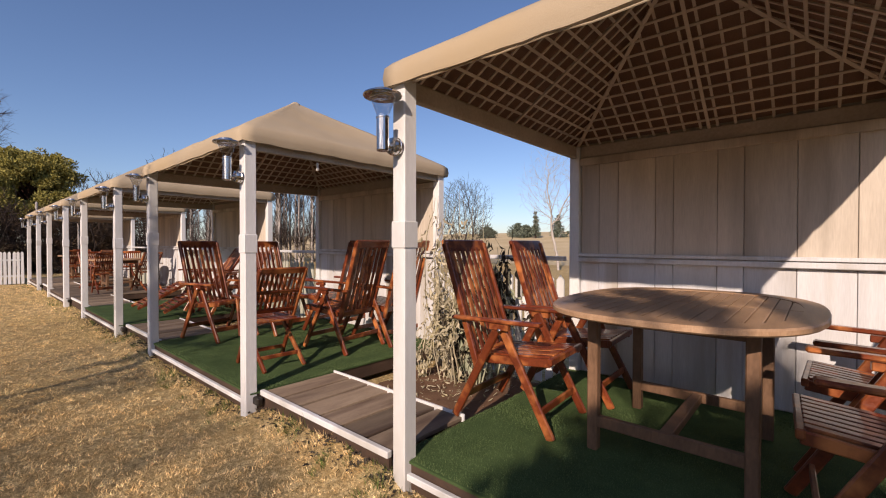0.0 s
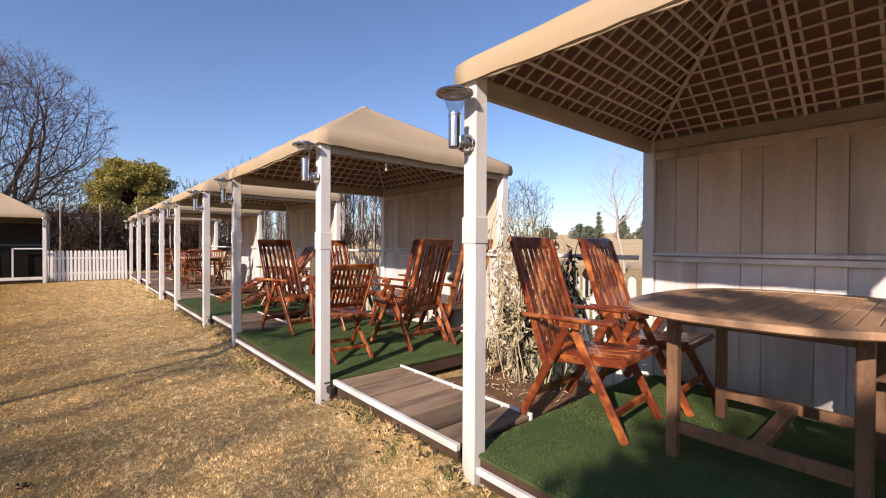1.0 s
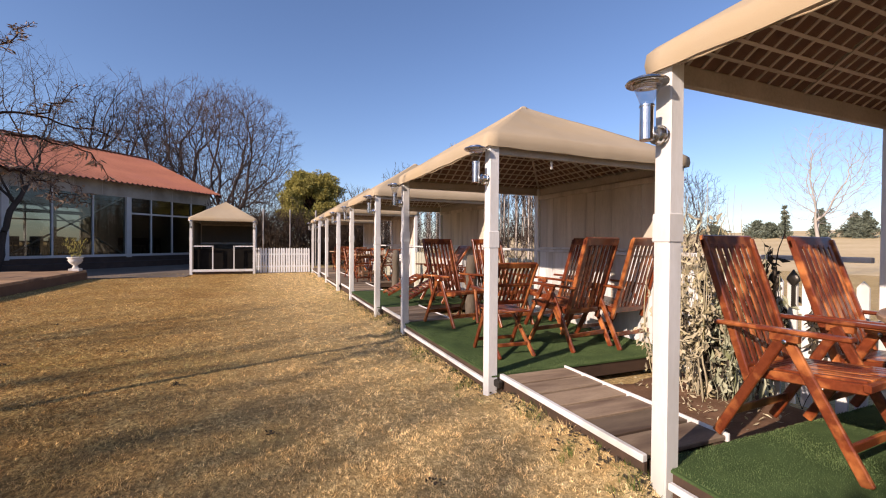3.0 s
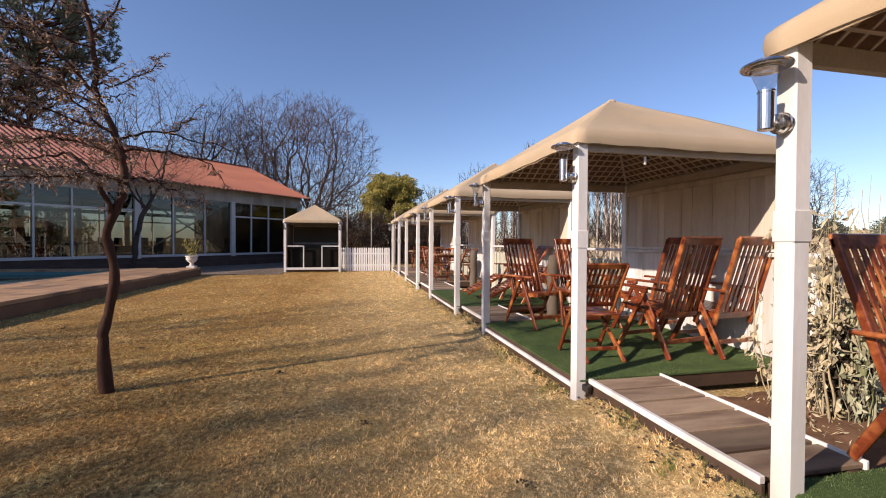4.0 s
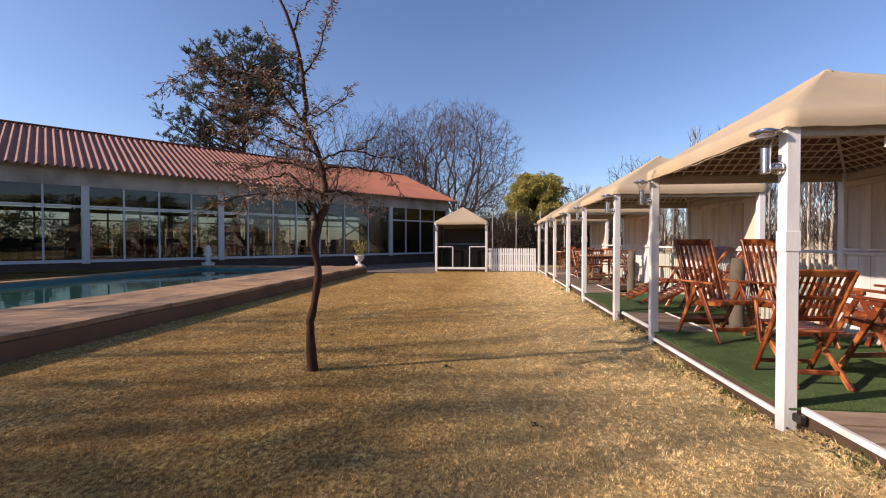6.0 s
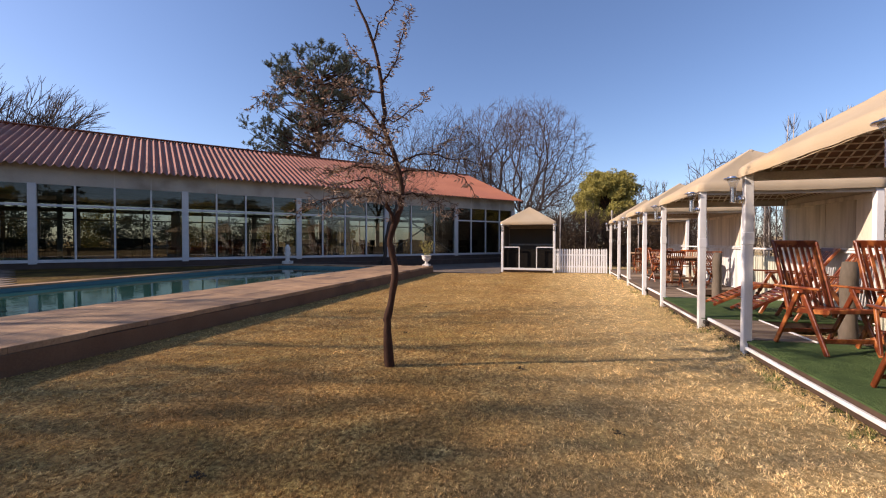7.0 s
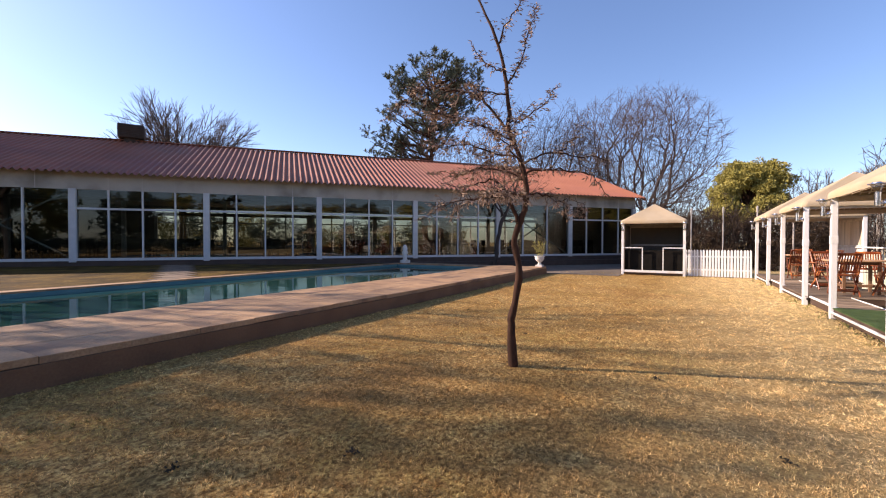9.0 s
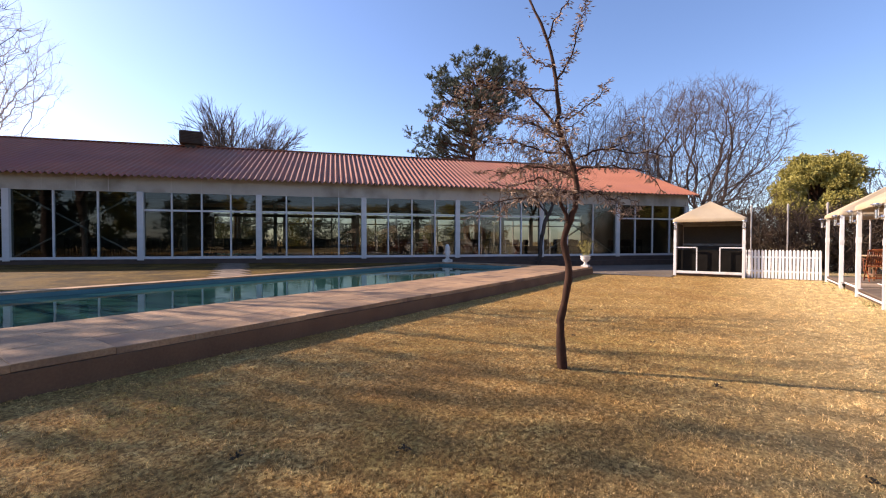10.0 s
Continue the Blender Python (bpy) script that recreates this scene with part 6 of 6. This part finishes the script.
# small clumps of fallen leaves and dead weeds on the lawn
vs, fs = [], []
for cx, cy, n in ((-4.58, -1.22, 26), (-6.07, -1.99, 16), (-5.88, -2.97, 18), (-3.24, -0.45, 22), (-2.05, -2.78, 30), (-1.38, -3.55, 24), (-8.3, -3.4, 14), (-9.6, -0.9, 14), (-7.4, -4.6, 14), (-2.3, 0.35, 14)):
    for k in range(n):
        p = Vector((cx + lrng.gauss(0, 0.022), cy + lrng.gauss(0, 0.016), lrng.uniform(0.012, 0.028)))
        leaf(vs, fs, p, Vector((lrng.uniform(-1, 1), lrng.uniform(-1, 1), lrng.uniform(-0.1, 0.6))).normalized(), lrng.uniform(0.012, 0.028), lrng.uniform(0.010, 0.020), lrng)
tagged(raw("fallen_leaves", vs, fs, M_WITHER), "dark curled fallen leaves scattered on the lawn", "leaf litter", "litter on the beds", kind="stuff")

# ---- lawn blades ----
TABLE = np.random.default_rng(77).uniform(0, 1, (256, 256))


def lumps(x, y, cell):
    """Smooth random field of 0 to 1 with features of that size in metres."""
    u, v = x / cell + 300.0, y / cell + 300.0
    i, j = np.floor(u).astype(int), np.floor(v).astype(int)
    a, b = u - i, v - j
    a, b = a * a * (3 - 2 * a), b * b * (3 - 2 * b)
    p = lambda m, n: TABLE[m % 256, n % 256]
    return (p(i, j) * (1 - a) + p(i + 1, j) * a) * (1 - b) + (p(i, j + 1) * (1 - a) + p(i + 1, j + 1) * a) * b


def tufts(name, count, per, mat, label, seed, hh, keep, reach=3.2, soft=0.026):
    """Short grass in tufts, thinning out and coarser away from the middle of the lawn's near end."""
    rg = np.random.default_rng(seed)
    x, y = rg.uniform(-19.4, 9.0, count), rg.uniform(-5.98, 9.0, count)
    r = np.hypot(x + 0.3, y + 0.8)
    k = (rg.uniform(0, 1, count) < np.where((x > 0.6) & (y > 0.2), 0.5, 1.0) * np.clip((9.5 - np.maximum(x, y)) / 5, 0, 1) / (1 + (r / reach) ** 1.6)) & ((y < 1.36) | (x > 0.42)) & keep(x, y)
    clump = 0.25 * lumps(x, y, 0.16) + 0.45 * lumps(x, y, 0.05) + 0.3 * lumps(x, y, 0.024)
    k &= rg.uniform(0.16, 0.57, count) < clump
    x, y, r, clump = np.repeat(x[k], per), np.repeat(y[k], per), np.repeat(r[k], per), np.repeat(clump[k], per)
    tuft = np.repeat(rg.uniform(0.45, 1.35, k.sum()), per)
    n = len(x)
    x, y = x + rg.normal(0, 0.010, n) * (1 + 0.1 * r), y + rg.normal(0, 0.010, n) * (1 + 0.1 * r)
    a = rg.uniform(0, math.tau, n)
    h = rg.uniform(*hh, n) * tuft * (0.2 + 1.7 * clump ** 1.6) * (1 + 0.04 * r)
    w = rg.uniform(0.0012, 0.0028, n) * (1 + 0.05 * r)
    lean, la = soft * rg.uniform(0.2, 1.0, n) * (1 + 0.06 * r), rg.uniform(0, math.tau, n)
    v = np.zeros((n, 3, 3))
    g = bank(x, y)
    v[:, 0] = np.stack([x - w * np.cos(a), y - w * np.sin(a), g - 0.003], 1)
    v[:, 1] = np.stack([x + w * np.cos(a), y + w * np.sin(a), g - 0.003], 1)
    v[:, 2] = np.stack([x + lean * np.cos(la), y + lean * np.sin(la), g + h], 1)
    me = bpy.data.meshes.new(name)
    me.vertices.add(3 * n), me.loops.add(3 * n), me.polygons.add(n)
    me.vertices.foreach_set("co", v.reshape(-1))
    me.loops.foreach_set("vertex_index", np.arange(3 * n))
    me.polygons.foreach_set("loop_start", np.arange(0, 3 * n, 3))
    me.update(calc_edges=True)
    me.materials.append(mat)
    return tagged(new(name, me), label, "grass", kind="stuff")


tufts("dry_grass", 1180000, 8, M_BLADE, "short dry golden lawn grass", 1, (0.006, 0.021), lambda x, y: x == x)
tufts("green_grass", 150000, 7, M_GREENB, "green grass tufts in the lawn", 3, (0.008, 0.024), lambda x, y: ((y > 0.9) & (y < 1.36) & (np.sin(x * 3.1) + np.sin(x * 7.7 + 1) + np.sin(x * 19 + y * 23) > 1.0)) | ((y < -2.2) & (x > -1.6) & (np.sin(x * 4.1 + y) + np.sin(y * 5.3 + 2) + np.sin(x * 13 + y * 17) > 1.2)))

tufts("weed_tufts", 640000, 6, M_GREENB, "dark green weeds along the platforms' feet", 4, (0.025, 0.07), lambda x, y: (y < 1.36) & (y > 1.12 - 0.1 * np.sin(x * 5)) & (np.sin(x * 6.1) + np.sin(x * 13.7 + 1) + np.sin(x * 31 + y * 23) > 0.2), 3.2, 0.05)
tufts("straw_tufts", 380000, 5, M_BLADE, "longer dry straw along the platforms' feet", 6, (0.02, 0.06), lambda x, y: (y < 1.36) & (y > 1.1) & (np.sin(x * 5.1 + 2) + np.sin(x * 17.7 + 1) > 0.0), 3.2, 0.06)


def turf_fibres(cx, cy, w, d, count, seed):
    """Short upright fibres on a platform's turf."""
    rg = np.random.default_rng(seed)
    x, y = cx + rg.uniform(-w / 2, w / 2, count), cy + rg.uniform(-d / 2, d / 2, count)
    a, la = rg.uniform(0, math.tau, count), rg.uniform(0, math.tau, count)
    h, wd, ln = rg.uniform(0.006, 0.013, count), rg.uniform(0.0012, 0.0024, count), rg.uniform(0.002, 0.008, count)
    z = np.full(count, 0.192)
    v = np.stack([np.stack([x - wd * np.cos(a), y - wd * np.sin(a), z], 1), np.stack([x + wd * np.cos(a), y + wd * np.sin(a), z], 1), np.stack([x + ln * np.cos(la), y + ln * np.sin(la), z + h], 1)], 1)
    me = bpy.data.meshes.new("turf_fibre")
    me.vertices.add(3 * count), me.loops.add(3 * count), me.polygons.add(count)
    me.vertices.foreach_set("co", v.reshape(-1))
    me.loops.foreach_set("vertex_index", np.arange(3 * count))
    me.polygons.foreach_set("loop_start", np.arange(0, 3 * count, 3))
    me.update(calc_edges=True)
    me.materials.append(M_FIBRE)
    tagged(new("turf_fibre", me), "short green artificial turf fibres", "turf", "turf on the platforms", kind="stuff")


turf_fibres(CENTRES[0][0], CENTRES[0][1], W1 + 0.10, D1, 95000, 5)
turf_fibres(CENTRES[1][0], CENTRES[1][1], W + 0.10, D, 95000, 6)
